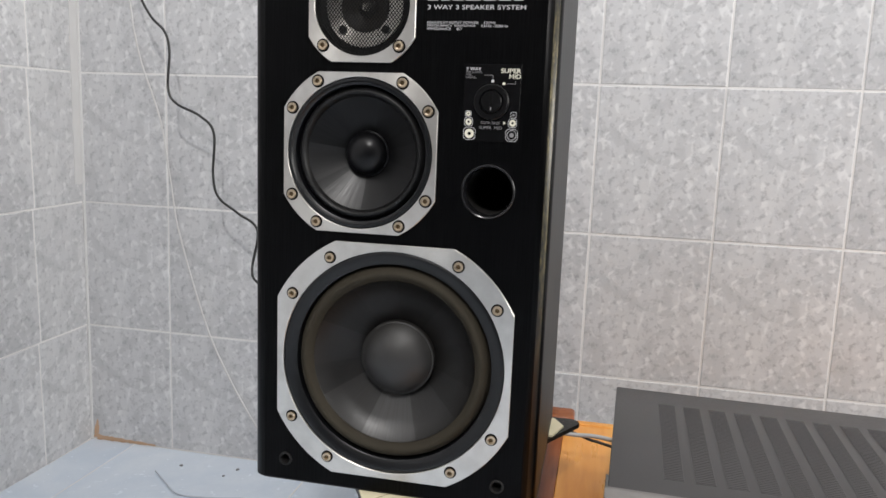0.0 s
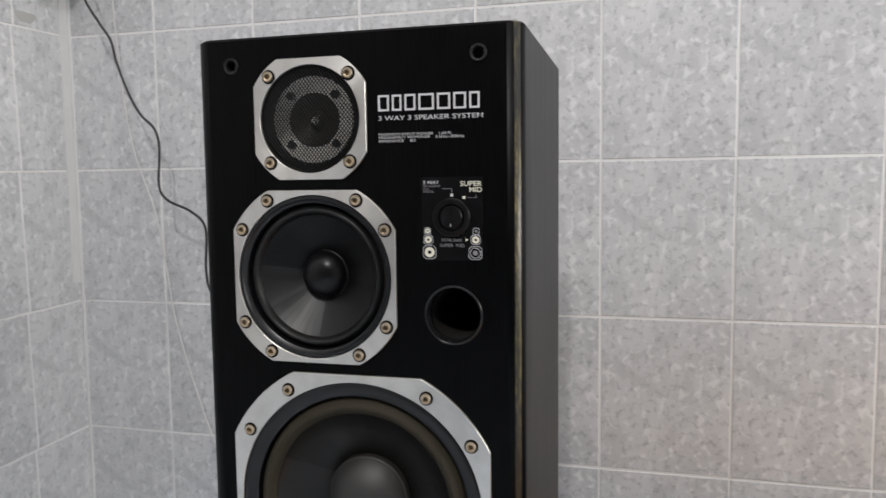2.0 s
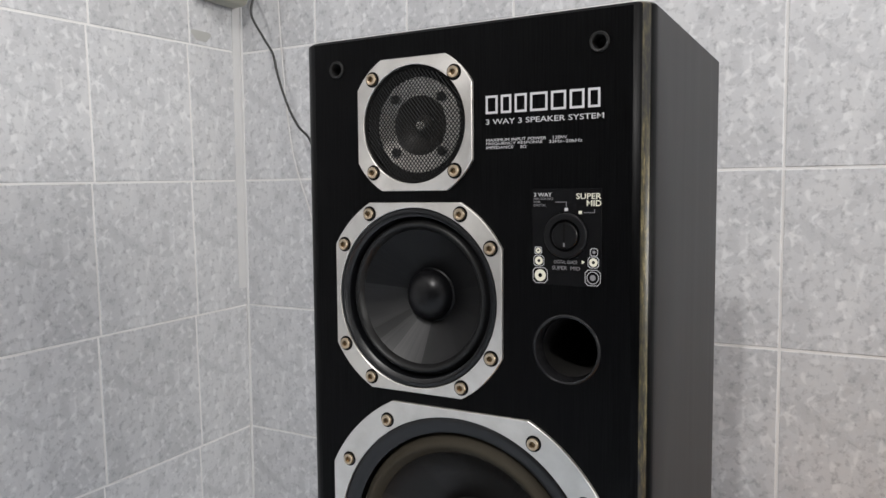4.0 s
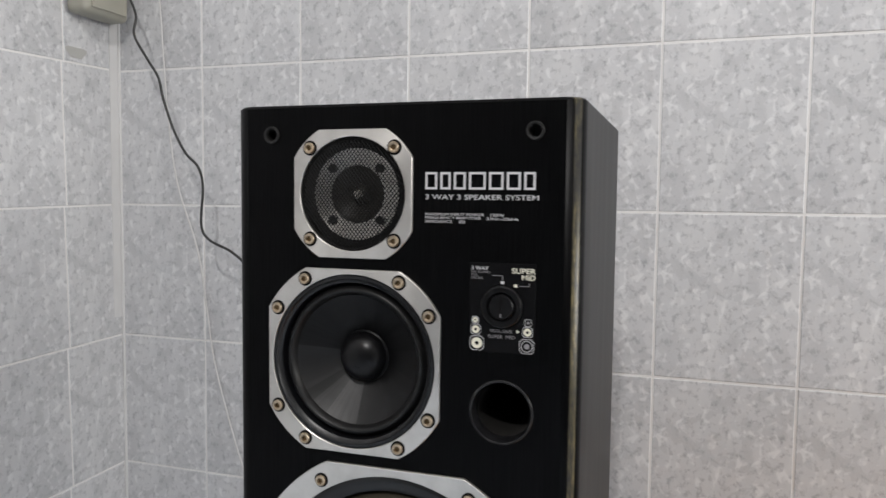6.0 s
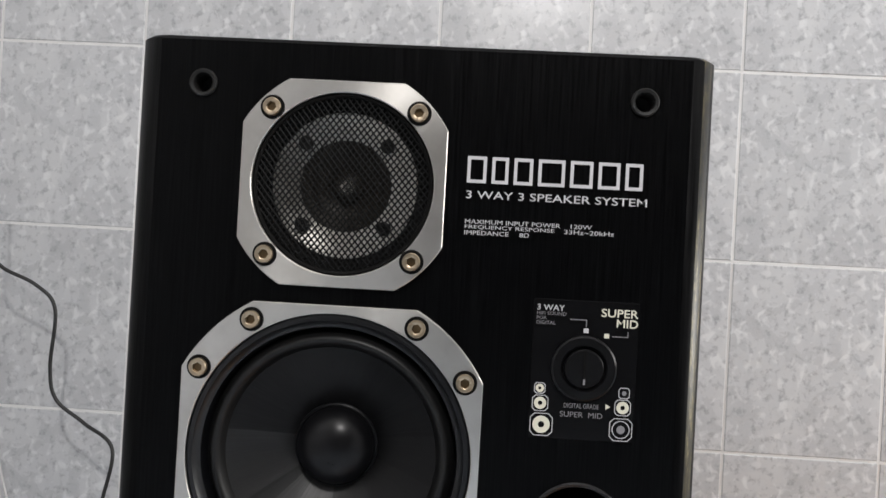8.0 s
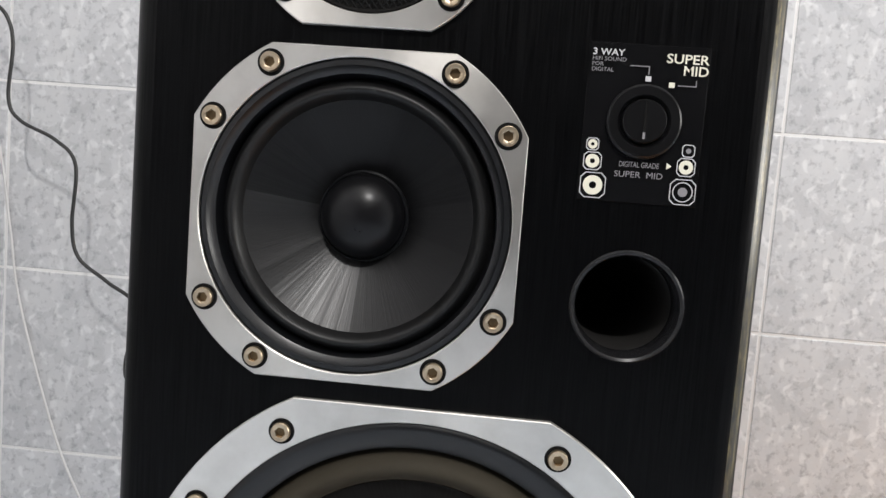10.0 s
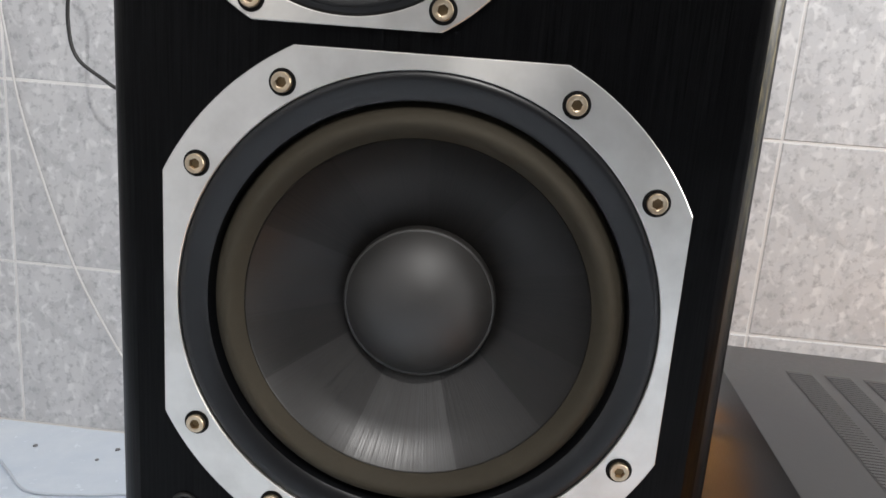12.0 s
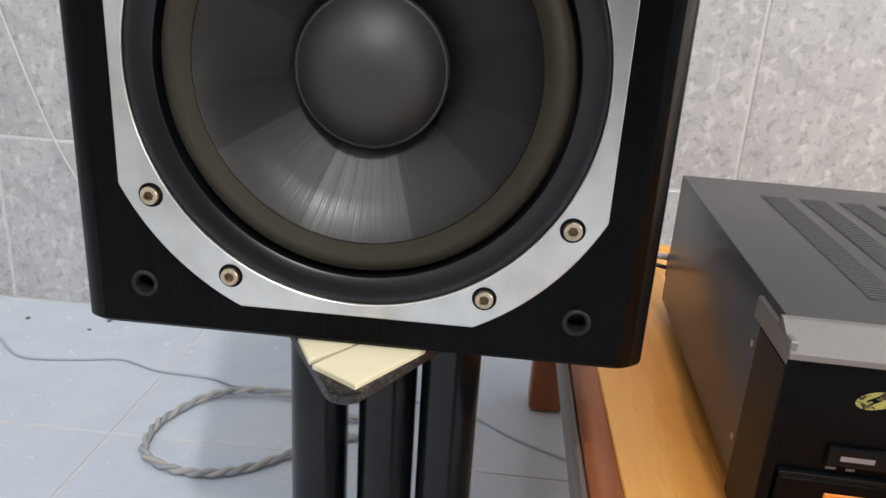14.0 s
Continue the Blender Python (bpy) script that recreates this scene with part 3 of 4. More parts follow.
screws(tweeter, [(-0.0361, 0.0361), (0.0361, 0.0361), (0.0361, -0.0361), (-0.0361, -0.0361)], -0.003)

# reflex port, grille sockets
port = part("port", lathe([(0.0249, 0.0004), (0.0248, -0.0014), (0.0240, -0.0022), (0.0228, -0.0016), (0.0218, 0.002), (0.0214, 0.010)], 64), PORT, speaker, "glossy black port flange", local(*PORTC), 40)
part("lining", lathe([(0.0215, 0.0095), (0.0213, 0.052), (0.0208, 0.090)], 48), PORTIN, port, "grey tube lining", smooth=40)
part("port_end", lathe([(0.0212, 0.090), (0, 0.091)], 32), DARK, port)
for x, z in HOLES:
    part("grille_socket", lathe([(0.0070, 0.0003), (0.0069, -0.0012), (0.0063, -0.0017), (0.0050, -0.0014), (0.0044, 0.0004), (0.0042, 0.010), (0, 0.0105)], 28), RINGGREY, speaker, "black plastic grille socket", local(x, z), 35)

# lettering on the baffle
IY = -0.0006


def mark(name, bm, mat, label=""):
    return part(name, bm, mat, speaker, label, pose(0, 0, -BOT))


logo = []
xs = [0.0245, 0.0365, 0.0472, 0.0590, 0.0745, 0.0880, 0.1010, 0.1120]
for a, b in zip(xs, xs[1:]):
    logo += frame_bars(a, b - 0.0026, 0.7838, 0.7968, 0.0016)
mark("logo", bars(logo, IY), INK, "pale grey printed logo shapes")
mark("writing", text_mesh("3 WAY 3 SPEAKER SYSTEM", 0.0245, 0.112, 0.7762, 0.7800, IY, 0.003), INK, "printed line of text")
mark("writing", text_mesh("MAXIMUM INPUT POWER", 0.0247, 0.0710, 0.7639, 0.7660, IY, 0.0), INK, "small printed line of text")
mark("writing", text_mesh("120W", 0.0760, 0.0862, 0.7639, 0.7660, IY, 0.0), INK, "small printed line of text")
mark("writing", text_mesh("FREQUENCY RESPONSE", 0.0247, 0.0682, 0.7612, 0.7633, IY, 0.0), INK, "small printed line of text")
mark("writing", text_mesh("33Hz~20kHz", 0.0730, 0.0970, 0.7612, 0.7633, IY, 0.0), INK, "small printed line of text")
mark("writing", text_mesh("IMPEDANCE", 0.0247, 0.0462, 0.7585, 0.7606, IY, 0.0), INK, "small printed line of text")
mark("writing", text_mesh("8\u03a9", 0.0515, 0.0560, 0.7585, 0.7606, IY, 0.0), INK, "small printed line of text")

# switch panel
panel = mark("switch_panel", slab(0.0605, 0.1110, -0.0006, 0.0, 0.6620, 0.7295, 0.0002, 1), FILM, "black film label with a rotary switch")
PY = -0.0010


def pmark(name, bm, mat, label=""):
    return part(name, bm, mat, panel, label)


pmark("writing", text_mesh("3 WAY", 0.0620, 0.0753, 0.7240, 0.7268, PY, 0.008), INK)
pmark("writing", text_mesh("HiFi SOUND", 0.0620, 0.0762, 0.7217, 0.7234, PY), DIMINK)
pmark("writing", text_mesh("FOR", 0.0620, 0.0668, 0.7195, 0.7211, PY), DIMINK)
pmark("writing", text_mesh("DIGITAL", 0.0620, 0.0712, 0.7172, 0.7189, PY), DIMINK)
pmark("writing", text_mesh("SUPER", 0.0930, 0.1107, 0.7222, 0.7262, PY, 0.011), CREAMINK)
pmark("writing", text_mesh("MID", 0.1005, 0.1107, 0.7174, 0.7214, PY, 0.011), CREAMINK)
pmark("writing", text_mesh("DIGITAL GRADE", 0.0772, 0.0940, 0.6775, 0.6798, PY), DIMINK)
pmark("writing", text_mesh("SUPER  MID", 0.0755, 0.0960, 0.6731, 0.6757, PY), DIMINK)
pmark("pointer_line", bars([(0.0780, 0.0862, 0.7200, 0.7204), (0.0858, 0.0862, 0.7168, 0.7200), (0.0985, 0.1063, 0.7128, 0.7132), (0.1059, 0.1063, 0.7132, 0.7155)], PY), DIMINK)
pmark("square_mark", bars([(0.0848, 0.0872, 0.7140, 0.7162)], PY), INK)
pmark("square_mark", bars([(0.0948, 0.0972, 0.7120, 0.7142)], PY), CREAMINK)
tri = bmesh.new()
tri.faces.new([tri.verts.new(q) for q in ((0.0972, PY, 0.6776), (0.0972, PY, 0.6804), (0.0994, PY, 0.6790))])
pmark("arrow_mark", tri, CREAMINK)


def ring_mark(x, z, r0, r1, mat):
    bm = bmesh.new()
    n = 28
    a = [bm.verts.new((x + r1 * math.sin(2 * math.pi * i / n), PY, z + r1 * math.cos(2 * math.pi * i / n))) for i in range(n)]
    if r0 <= 0:
        bm.faces.new(a)
    else:
        b = [bm.verts.new((x + r0 * math.sin(2 * math.pi * i / n), PY, z + r0 * math.cos(2 * math.pi * i / n))) for i in range(n)]
        for i in range(n):
            bm.faces.new((a[i], a[(i + 1) % n], b[(i + 1) % n], b[i]))
    pmark("ring_mark", bm, mat)


def outline_mark(x, z, h):
    """A thin square outline with cut corners."""
    bm = bmesh.new()
    c = h * 0.62
    pts = [(-c, h), (c, h), (h, c), (h, -c), (c, -h), (-c, -h), (-h, -c), (-h, c)]
    k = 1 - 0.00035 / h
    a = [bm.verts.new((x + p, PY, z + q)) for p, q in pts]
    b = [bm.verts.new((x + p * k, PY, z + q * k)) for p, q in pts]
    for i in range(8):
        bm.faces.new((a[i], a[(i + 1) % 8], b[(i + 1) % 8], b[i]))
    pmark("outline_mark", bm, INK)


for x, z, h in ((0.0653, 0.6862, 0.0027), (0.0658, 0.6790, 0.0039), (0.0668, 0.6687, 0.0055)):
    outline_mark(x, z, h)
    ring_mark(x, z, h * 0.28, h * 0.76, CREAMINK)
outline_mark(0.1058, 0.6860, 0.0027)
ring_mark(0.1058, 0.6860, 0.0, 0.0011, DIMINK)
outline_mark(0.1054, 0.6790, 0.0039)
ring_mark(0.1054, 0.6790, 0.0011, 0.0030, CREAMINK)
outline_mark(0.1050, 0.6684, 0.0055)
ring_mark(0.1050, 0.6684, 0.0, 0.0020, DIMINK)
ring_mark(0.1050, 0.6684, 0.0039, 0.0043, INK)
knob = part("knob_ring", lathe([(0.0158, 0.0), (0.0157, -0.0022), (0.0148, -0.0030), (0.0112, -0.0030), (0.0101, -0.0018), (0.0098, 0.001), (0, 0.0012)], 48), KNOB, panel, "black knurled dial ring", pose(0.0857, -0.0006, 0.6970), 35)
knob2 = lathe([(0.0094, 0.0), (0.0093, -0.0034), (0.0088, -0.0040), (0, -0.0040)], 40)
part("dial", knob2, KNOB, knob, "black slotted dial", smooth=35)
part("slot", slab(-0.0006, 0.0006, -0.0043, -0.0039, -0.0086, 0.0086), DARK, knob)
part("slot_tip", slab(-0.0005, 0.0005, -0.0045, -0.0040, -0.0075, -0.0048), DIMINK, knob)

# ---- stand ----
stand = empty("speaker_stand", pose(0, 0, 0), "black steel speaker stand with three posts and triangular plate", "stand")


def rounded_triangle(apex, base_y, half, r, n=7):
    pts = [Vector((0.002, apex)), Vector((half, base_y)), Vector((-half, base_y))]
    out = []
    for i, p in enumerate(pts):
        a, b = (pts[i - 1] - p).normalized(), (pts[(i + 1) % 3] - p).normalized()
        bis = (a + b).normalized()
        half_ang = math.acos(max(-1, min(1, a.dot(b)))) / 2
        c = p + bis * (r / math.sin(half_ang))
        v0 = -(bis)
        for k in range(n + 1):
            ang = (math.pi / 2 - half_ang) * (2 * k / n - 1)
            out.append(c + r * Vector((v0.x * math.cos(ang) - v0.y * math.sin(ang), v0.x * math.sin(ang) + v0.y * math.cos(ang))))
    return [(q.x, q.y) for q in out]


part("top_plate", prism(rounded_triangle(-0.053, 0.268, 0.186, 0.010), 0.3040, 0.3095, 0.001), PLATE, stand, "worn black triangular plate")
part("base_plate", prism(rounded_triangle(-0.045, 0.215, 0.14, 0.012), 0.001, 0.013, 0.001), STANDBLK, stand, "black triangular base plate")
for x in (-0.0425, 0.0035, 0.0445):
    part("post", lathe([(0, -0.145), (0.0192, -0.145), (0.0192, 0.1478), (0, 0.1478)], 40), STANDBLK, stand, at=pose(x, 0.10, 0.156, 90), smooth=40)
for poly in ([(-0.0310, 0.004), (0.0010, 0.004), (-0.0190, -0.0195)], [(0.0035, 0.004), (0.0350, 0.004), (0.0075, -0.0385), (-0.0165, -0.0230)]):
    ring = [(x, y) for x, y in poly]
    back = [(ring[1][0], 0.09), (ring[0][0], 0.09)]
    part("pad", prism([ring[0], *ring[2:][::-1], ring[1], *back], 0.3096, 0.3122, 0.0004), PAD, stand, "cream adhesive foam pad")
part("pad", prism([(0.080, 0.20), (0.1485, 0.2010), (0.1600, 0.2360), (0.1470, 0.2580), (0.085, 0.258)], 0.3096, 0.3122, 0.0004), PAD, stand, "cream adhesive foam pad")

# ---- low wooden table ----
TZ = 0.215
table = empty("low_table", pose(0, 0, 0), "low honey-orange wooden table with red-brown edge and legs", "table")
part("tabletop", slab(0.1532, 0.86, -0.158, 0.492, TZ - 0.022, TZ, 0.001, 1), ORANGE, table, "honey-orange varnished board")
part("side_board", slab(0.1285, 0.1326, -0.158, 0.469, TZ - 0.036, TZ - 0.003, 0.001, 1), SIDEBOARD, table, "grey-brown laminated side")
part("edge_strip", slab(0.133, 0.153, -0.158, 0.470, TZ - 0.034, TZ + 0.0006, 0.0016, 2), REDWOOD, table, "red-brown edge strip", smooth=35)
part("edge_strip", slab(0.8605, 0.880, -0.158, 0.470, TZ - 0.034, TZ + 0.001, 0.004, 3), REDWOOD, table, "red-brown edge strip", smooth=35)
part("back_rail", slab(0.171, 0.842, 0.4925, 0.508, TZ - 0.05, TZ + 0.003, 0.003, 2), ORANGE, table, "honey-orange back rail")
part("front_rail", slab(0.133, 0.880, -0.174, -0.1585, TZ - 0.05, TZ + 0.001, 0.003, 2), REDWOOD, table)
for x in (0.126, 0.843):
    part("leg", slab(x, x + 0.042, 0.4705, 0.512, 0.001, 0.236, 0.006, 3), LEGWOOD, table, "red-brown square leg", smooth=35)
    part("leg", slab(x + 0.004, x + 0.046, -0.157, -0.118, 0.001, TZ - 0.035, 0.004, 2), LEGWOOD, table, "red-brown square leg", smooth=35)

# ---- amplifier ----
amp = empty("amplifier", pose(0.2235, 0.3145, TZ, 0, 0, -2.3), "grey steel stereo amplifier with black front on the table", "amplifier")
W = 0.43
part("cover", slab(0, W, -0.300, 0, 0.012, 0.129, 0.0012, 2), COVER, amp, "grey painted steel cover", smooth=30)
for k in range(12):
    x = 0.052 + 0.0295 * k
    bm = slab(x, x + 0.0195, -0.266, -0.050, 0.1287, 0.1293)
    part("vent", bm, VENTDARK, amp, "dark slotted cooling vent")
    slats = bmesh.new()
    for j in range(53):
        y = -0.264 + 0.0040 * j
        slab(x + 0.0008, x + 0.0187, y, y + 0.0023, 0.1293, 0.1297, bm=slats)
    tagged(part("slats", slats, VENTDARK, amp), kind="stuff")


def bezel():
    """The sloping lip over the amplifier's front: a bent sheet."""
    bm = bmesh.new()
    sec = [(-0.2995, 0.1290), (-0.303, 0.1287), (-0.3215, 0.1185), (-0.3215, 0.1155), (-0.2995, 0.1155)]
    ends = [[bm.verts.new((x, y, z)) for y, z in sec] for x in (-0.0026, W + 0.0026)]
    n = len(sec)
    for i in range(n):
        bm.faces.new((ends[0][i], ends[0][(i + 1) % n], ends[1][(i + 1) % n], ends[1][i]))
    bm.faces.new(ends[0])
    bm.faces.new(ends[1][::-1])
    return bm


part("bezel", bezel(), BEZEL, amp, "brushed grey aluminium lip")
part("bezel_end", slab(-0.0028, 0.0010, -0.3200, -0.262, 0.1112, 0.1240, 0.0006, 1), BEZEL, amp)
part("end_cap", slab(-0.0024, 0.0010, -0.3190, -0.2735, 0.006, 0.1108, 0.0006, 1), ENDCAP, amp, "charcoal end cap")
face = part("front_panel", slab(0.0, W, -0.3185, -0.3005, 0.006, 0.1152, 0.0008, 1), FACE, amp, "black front panel")
part("ridge", slab(-0.0026, 0.0035, -0.3212, -0.3195, 0.006, 0.1152, 0.0006, 1), FACE, amp)
part("lower_flap", slab(0.005, W - 0.005, -0.3225, -0.3188, 0.008, 0.0520, 0.0008, 1), FACE, amp, "black lower flap")
part("groove", slab(0.005, W - 0.005, -0.3222, -0.3186, 0.0522, 0.0548, 0.0004, 1), ENDCAP, amp)
part("button", slab(0.026, 0.056, -0.3222, -0.3186, 0.0610, 0.0710, 0.0008, 2), ENDCAP, amp, "small black push button")
part("caption", bars([(0.0318, 0.0478, 0.0645, 0.0672)], -0.3222), DIMINK, amp, "worn pale caption bar")
part("caption", bars([(0.0275, 0.0325, 0.0572, 0.0586), (0.0372, 0.0415, 0.0572, 0.0586)], -0.3186), DIMINK, amp)
part("selector_knob", lathe([(0.0070, 0.0), (0.0070, -0.0095), (0.0062, -0.0105), (0, -0.0105)], 32), RUBBER, amp, "small round black knob", pose(0.0660, -0.3186, 0.0650), 35)
part("indicator", slab(0.028, 0.062, -0.3240, -0.3226, 0.0420, 0.0460, 0.0006, 1), AMBER, amp, "amber indicator strip")
em = bmesh.new()
em.faces.new([em.verts.new((0.0425 + 0.0095 * math.cos(a) + 0.001 * math.sin(a), -0.3189, 0.0975 + 0.0050 * math.sin(a) + 0.0012 * math.cos(a))) for a in (2 * math.pi * i / 32 for i in range(32))])
part("emblem", em, EMBLEM, amp, "yellow-green oval emblem")
sl = bmesh.new()
sl.faces.new([sl.verts.new((x, -0.3192, z)) for x, z in ((0.0455, 0.1022), (0.0375, 0.0972), (0.0412, 0.0972), (0.0370, 0.0930), (0.0452, 0.0984), (0.0418, 0.0984))])
part("emblem_slash", sl, FACE, amp)
for z in (0.035, 0.095):
    part("cover_screw", lathe([(0.0022, 0.0), (0.0021, -0.0008), (0, -0.0012)], 16), SCREW, amp, at=pose(-0.0001, -0.262, z, 0, 0, -90), smooth=30)
for x in (0.04, W - 0.04):
    for y in (-0.26, -0.035):
        part("foot", lathe([(0, 0.0), (0.014, 0.0), (0.016, 0.0115), (0, 0.0115)], 24), RUBBER, amp, at=pose(x, y, 0.0005, 90), smooth=30)
part("rear_terminal", slab(0.001, 0.05, 0.0005, 0.010, 0.03, 0.055, 0.002, 2), RUBBER, amp)

# ---- cords ----


def cord(name, points, radius, mat, label, category="cable", per=10, flat=1.0):
    ob = new(name, mesh_of(name, tube(smooth_line(points, per), radius, 10, flat=flat), mat, 60))
    return tagged(ob, label, category)


cord("black_cable", [(-0.770, 0.600, 1.140), (-0.735, 0.57, 1.120), (-0.712, 0.555, 1.088), (-0.712, 0.55, 1.055), (-0.685, 0.55, 1.012), (-0.663, 0.55, 0.980), (-0.653, 0.55, 0.942), (-0.632, 0.55, 0.888),
                     (-0.609, 0.55, 0.850), (-0.584, 0.55, 0.826), (-0.575, 0.55, 0.792), (-0.579, 0.55, 0.728), (-0.563, 0.55, 0.702), (-0.518, 0.55, 0.682), (-0.491, 0.55, 0.653), (-0.493, 0.55, 0.580),
                     (-0.483, 0.55, 0.540), (-0.443, 0.545, 0.514), (-0.398, 0.53, 0.488), (-0.403, 0.52, 0.420), (-0.381, 0.50, 0.400), (-0.300, 0.45, 0.38), (-0.200, 0.36, 0.37), (-0.080, 0.262, 0.40)], 0.0023, BLACKCORD,
     "thin black cable hanging in bends before the tiled wall")
cord("white_cable", [(x - 0.008, 0.646, z) for x, z in ((-0.740, 1.30), (-0.727, 1.139), (-0.712, 0.93), (-0.693, 0.80), (-0.650, 0.675), (-0.630, 0.56), (-0.612, 0.452),
                                                        (-0.556, 0.272), (-0.505, 0.165), (-0.452, 0.079), (-0.40, 0.012), (-0.33, 0.003))], 0.0017, WHITECORD, "thin white cord running down the tiled wall")


def braid(name, points, radius, label):
    """A cable of two twisted strands."""
    line = smooth_line(points, 12)
    thing = empty(name, pose(0, 0, 0), label, "cable")
    for s, mat in ((0, BRAID_A), (1, BRAID_B)):
        strand = []
        for i, q in enumerate(line):
            d = (line[min(i + 1, len(line) - 1)] - line[max(i - 1, 0)]).normalized()
            side = d.cross(Vector((0, 0, 1))).normalized()
            a = i * 0.55 + math.pi * s
            strand.append(q + radius * 0.5 * (math.cos(a) * side + math.sin(a) * side.cross(d)))
        part("strand", tube(strand, radius * 0.62, 8), mat, thing, smooth=60)
    return thing


braid("floor_cable", [(-0.04, 0.38, 0.005), (-0.105, 0.362, 0.005), (-0.130, 0.331, 0.005), (-0.166, 0.299, 0.005), (-0.202, 0.283, 0.005), (-0.243, 0.284, 0.005), (-0.281, 0.306, 0.005), (-0.291, 0.348, 0.005),
                      (-0.285, 0.378, 0.005), (-0.262, 0.418, 0.006), (-0.221, 0.439, 0.009), (-0.162, 0.440, 0.009), (-0.08, 0.41, 0.006), (-0.02, 0.40, 0.005)], 0.0046, "grey twisted cable coiled on the blue floor")
cord("thin_floor_cord", [(-0.62, 0.55, 0.002), (-0.579, 0.516, 0.002), (-0.526, 0.478, 0.002), (-0.454, 0.485, 0.002), (-0.403, 0.496, 0.002), (-0.345, 0.477, 0.002), (-0.276, 0.472, 0.002), (-0.230, 0.458, 0.002),
                         (-0.15, 0.462, 0.002), (-0.066, 0.45, 0.002), (0.02, 0.47, 0.002), (0.062, 0.443, 0.002), (0.089, 0.422, 0.002), (0.122, 0.399, 0.002), (0.2, 0.36, 0.002)], 0.0018, GREYCORD, "thin grey cord lying on the blue floor")
cord("speaker_cable", [(0.06, 0.262, 0.40), (0.09, 0.30, 0.33), (0.13, 0.325, 0.272), (0.168, 0.330, 0.264), (0.20, 0.332, 0.264), (0.240, 0.326, 0.262)], 0.0030, WHITECORD, "pale cable running from loudspeaker to amplifier")
cord("black_lead", [(0.02, 0.262, 0.39), (0.10, 0.315, 0.30), (0.183, 0.334, 0.261), (0.205, 0.335, 0.255), (0.245, 0.326, 0.250)], 0.0020, BLACKCORD, "thin black lead behind the amplifier")

# ---- wall box, stains, crumbs ----
wall_box = empty("wall_box", pose(-0.806, 0.578, 1.087), "greenish beige plastic box on the tiled wall", "box")
part("housing", slab(-0.0285, 0.0185, -0.058, 0.050, 0.008, 0.10, 0.012, 4), BOXPLASTIC, wall_box, smooth=40)
part("lid", slab(0.0187, 0.0220, -0.046, 0.038, 0.018, 0.094, 0.0015, 2), BOXPLASTIC, wall_box, "flat plastic lid")
structure("corner_strip", slab(X0 - 0.001, X0 + 0.0016, 0.626, Y1 - 0.0052, 0.54, TOP), FILLER, "white strip of filler along the wall corner", "trim")


def stain(name, spine, label):
    """A thin, ragged crust along a line of (x, y, z, half width)."""
    bm = bmesh.new()
    rows = []
    for i, (x, y, z, w) in enumerate(spine):
        w *= 0.6 + 0.8 * random.random()
        up = Vector((0, 0, 1)) if abs(spine[0][2] - spine[-1][2]) < 0.01 else Vector((1, 0, 0))
        rows.append([bm.verts.new(Vector((x, y, z)) - up * w), bm.verts.new(Vector((x, y, z)) + up * w)])
    for a, b in zip(rows, rows[1:]):
        bm.faces.new((a[0], b[0], b[1], a[1]))
    return tagged(new(name, mesh_of(name, bm, RUST)), label, "stain", kind="structure")


stain("rust_stain", [(X0 + 0.012 + 0.006 * i, Y1 - 0.0008, 0.005 - 0.0001 * i, 0.0055 - 0.00018 * i) for i in range(24)], "orange-brown rust stain along the foot of the wall")
stain("rust_stain", [(X0 + 0.010 + 0.0006 * i, Y1 - 0.0010, 0.004 + 0.005 * i, 0.007 - 0.0007 * i) for i in range(9)], "orange-brown rust stain in the wall corner")
# flat grey lobed patch on the side wall, just below the box
smudge = bmesh.new()
smudge.faces.new([smudge.verts.new((X0 + 0.0012, 0.545 + (0.022 + 0.006 * math.sin(3 * a)) * math.cos(a), 1.030 + (0.013 + 0.004 * math.cos(2 * a)) * math.sin(a))) for a in (2 * math.pi * i / 24 for i in range(24))])
tagged(new("wall_smudge", mesh_of("wall_smudge", smudge, SMUDGE)), "grey smudge on the tiled wall below the box", "stain", kind="structure")
crumbs = [(-0.588, 0.586, 0.004), (-0.475, 0.601, 0.0045), (-0.488, 0.570, 0.003)]
for x, y, r in crumbs:
    bm = bmesh.new()
    bmesh.ops.create_icosphere(bm, subdivisions=1, radius=r)
    for v in bm.verts:
        v.co *= 0.7 + 0.5 * random.random()
        v.co.z *= 0.45
    ob = new("crumb", mesh_of("crumb", bm, DIRT))
    ob.location = (x, y, r * 0.3)
    tagged(ob, "small dark crumb of dirt on the blue floor", "dirt", "crumbs on the floor")


# ---- tiles, piece by piece ----
TILES = {}


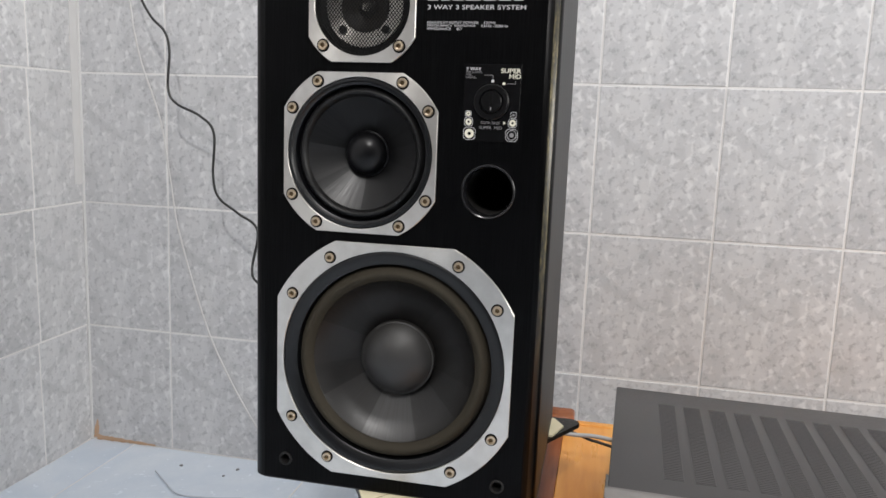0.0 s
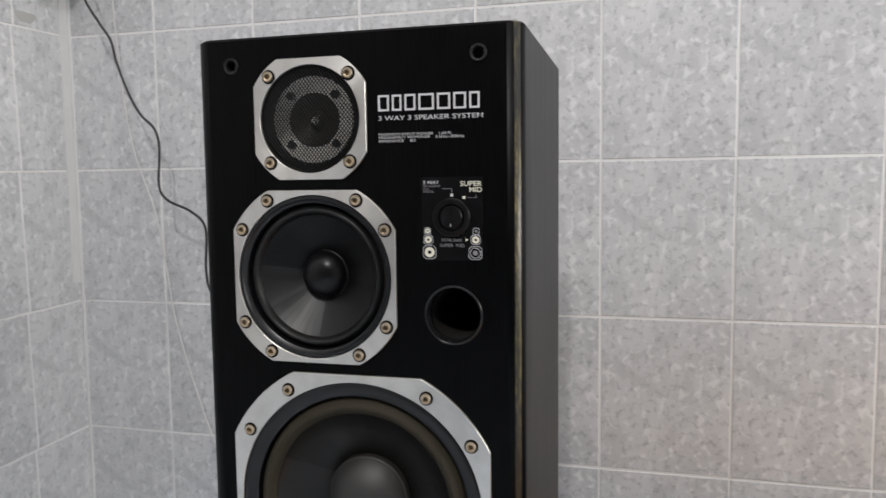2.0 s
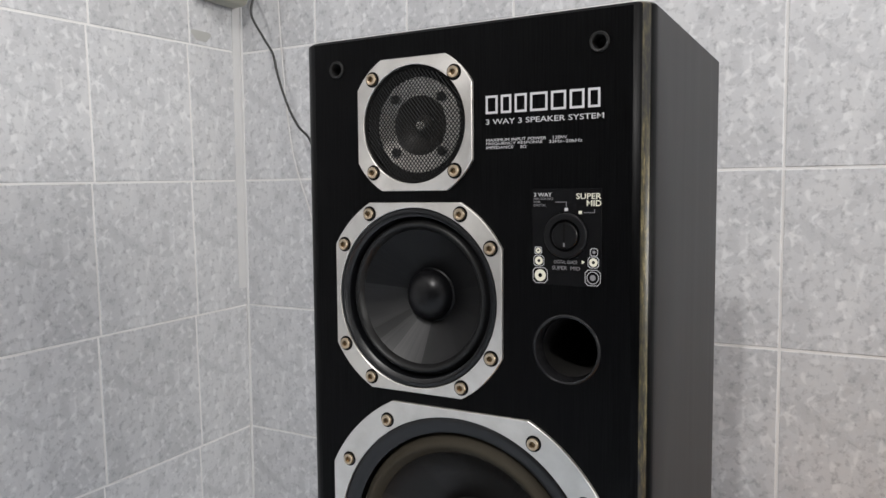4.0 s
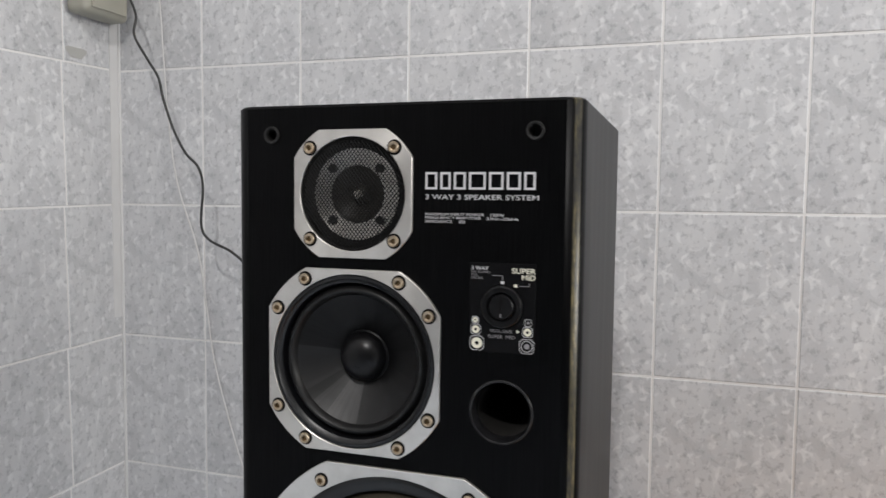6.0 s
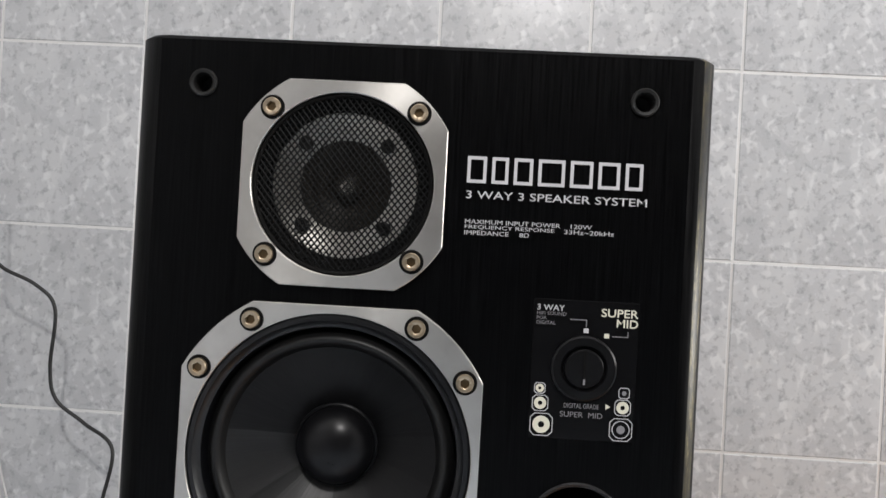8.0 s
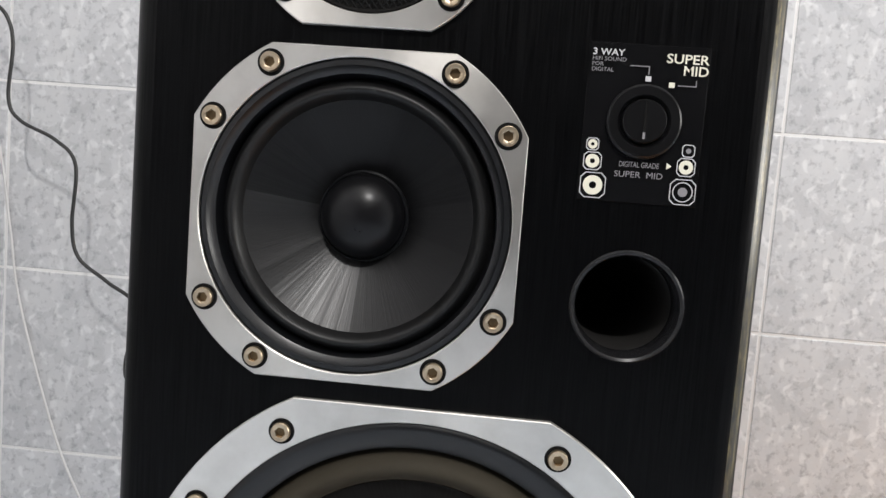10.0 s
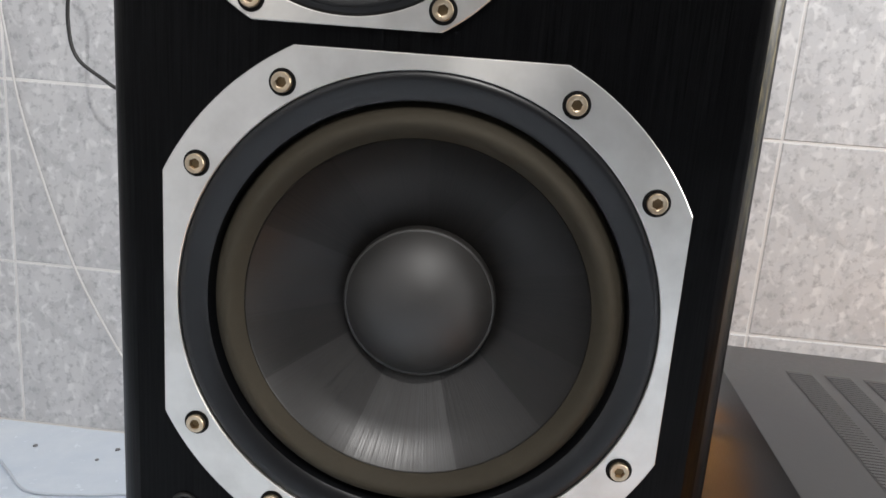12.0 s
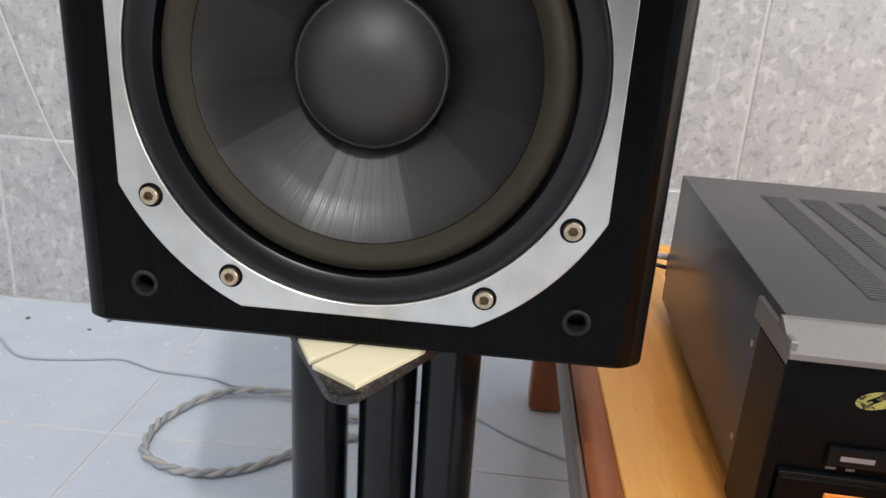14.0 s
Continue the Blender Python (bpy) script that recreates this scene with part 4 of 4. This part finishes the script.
def tile_piece(w, h, mat, thick=0.007, bev=0.0010, gap=0.0036):
    """A tile in the xz plane, face at y = 0 looking to -y, centred."""
    key = (round(w, 4), round(h, 4), mat.name)
    if key not in TILES:
        bm = bmesh.new()
        rings = []
        for inset, y in ((gap / 2, thick), (gap / 2, bev), (gap / 2 + bev, 0.0)):
            a, b = w / 2 - inset, h / 2 - inset
            rings.append([bm.verts.new(q) for q in ((-a, y, -b), (a, y, -b), (a, y, b), (-a, y, b))])
        for p, q in zip(rings, rings[1:]):
            for i in range(4):
                bm.faces.new((p[i], p[(i + 1) % 4], q[(i + 1) % 4], q[i]))
        bm.faces.new(rings[-1])
        TILES[key] = mesh_of("tile", bm, mat)
    return TILES[key]


def cuts(lo, hi, first, pitch):
    """Joints from lo to hi, on a grid through first."""
    k = math.ceil((lo + 0.012 - first) / pitch)
    out = [lo]
    while first + k * pitch < hi - 0.012:
        out.append(first + k * pitch)
        k += 1
    return out + [hi]


SAG = 0.024  # the rows of the side wall run down from the corner
rows_z = cuts(0.0, TOP, 0.2485, 0.2553)
random.seed(4)
for a, b in zip((c := cuts(X0, X1, 0.170, 0.2045)), c[1:]):
    for z0, z1 in zip(rows_z, rows_z[1:]):
        ob = new("tile", tile_piece(b - a, z1 - z0, TILE))
        ob.parent = wall_back
        ob.location = ((a + b) / 2, Y1 + random.uniform(-0.0004, 0.0004), (z0 + z1) / 2)
        ob.rotation_euler = (0, 0, radians(random.uniform(-0.12, 0.12)))
for a, b in zip((c := cuts(Y0, Y1, 0.5150, 0.2100)), c[1:]):
    for z0, z1 in zip(rows_z, rows_z[1:]):
        ob = new("tile", tile_piece(b - a, z1 - z0, TILE))
        ob.parent = wall_left
        ob.location = (X0 + random.uniform(-0.0004, 0.0004), (a + b) / 2, (z0 + z1) / 2 - SAG * (Y1 - (a + b) / 2))
        ob.rotation_euler = (0, -math.atan(SAG), radians(90 + random.uniform(-0.12, 0.12)))
for a, b in zip((c := cuts(X0, X1, -0.335, 0.400)), c[1:]):
    for y0, y1 in zip((d := cuts(Y0, Y1, 0.339, 0.400)), d[1:]):
        ob = new("tile", tile_piece(b - a, y1 - y0, FLOOR_TILE, 0.006, 0.0008, 0.0030))
        ob.parent = floor
        ob.location = ((a + b) / 2, (y0 + y1) / 2, random.uniform(-0.0002, 0.0002))
        ob.rotation_euler = (radians(-90), 0, 0)
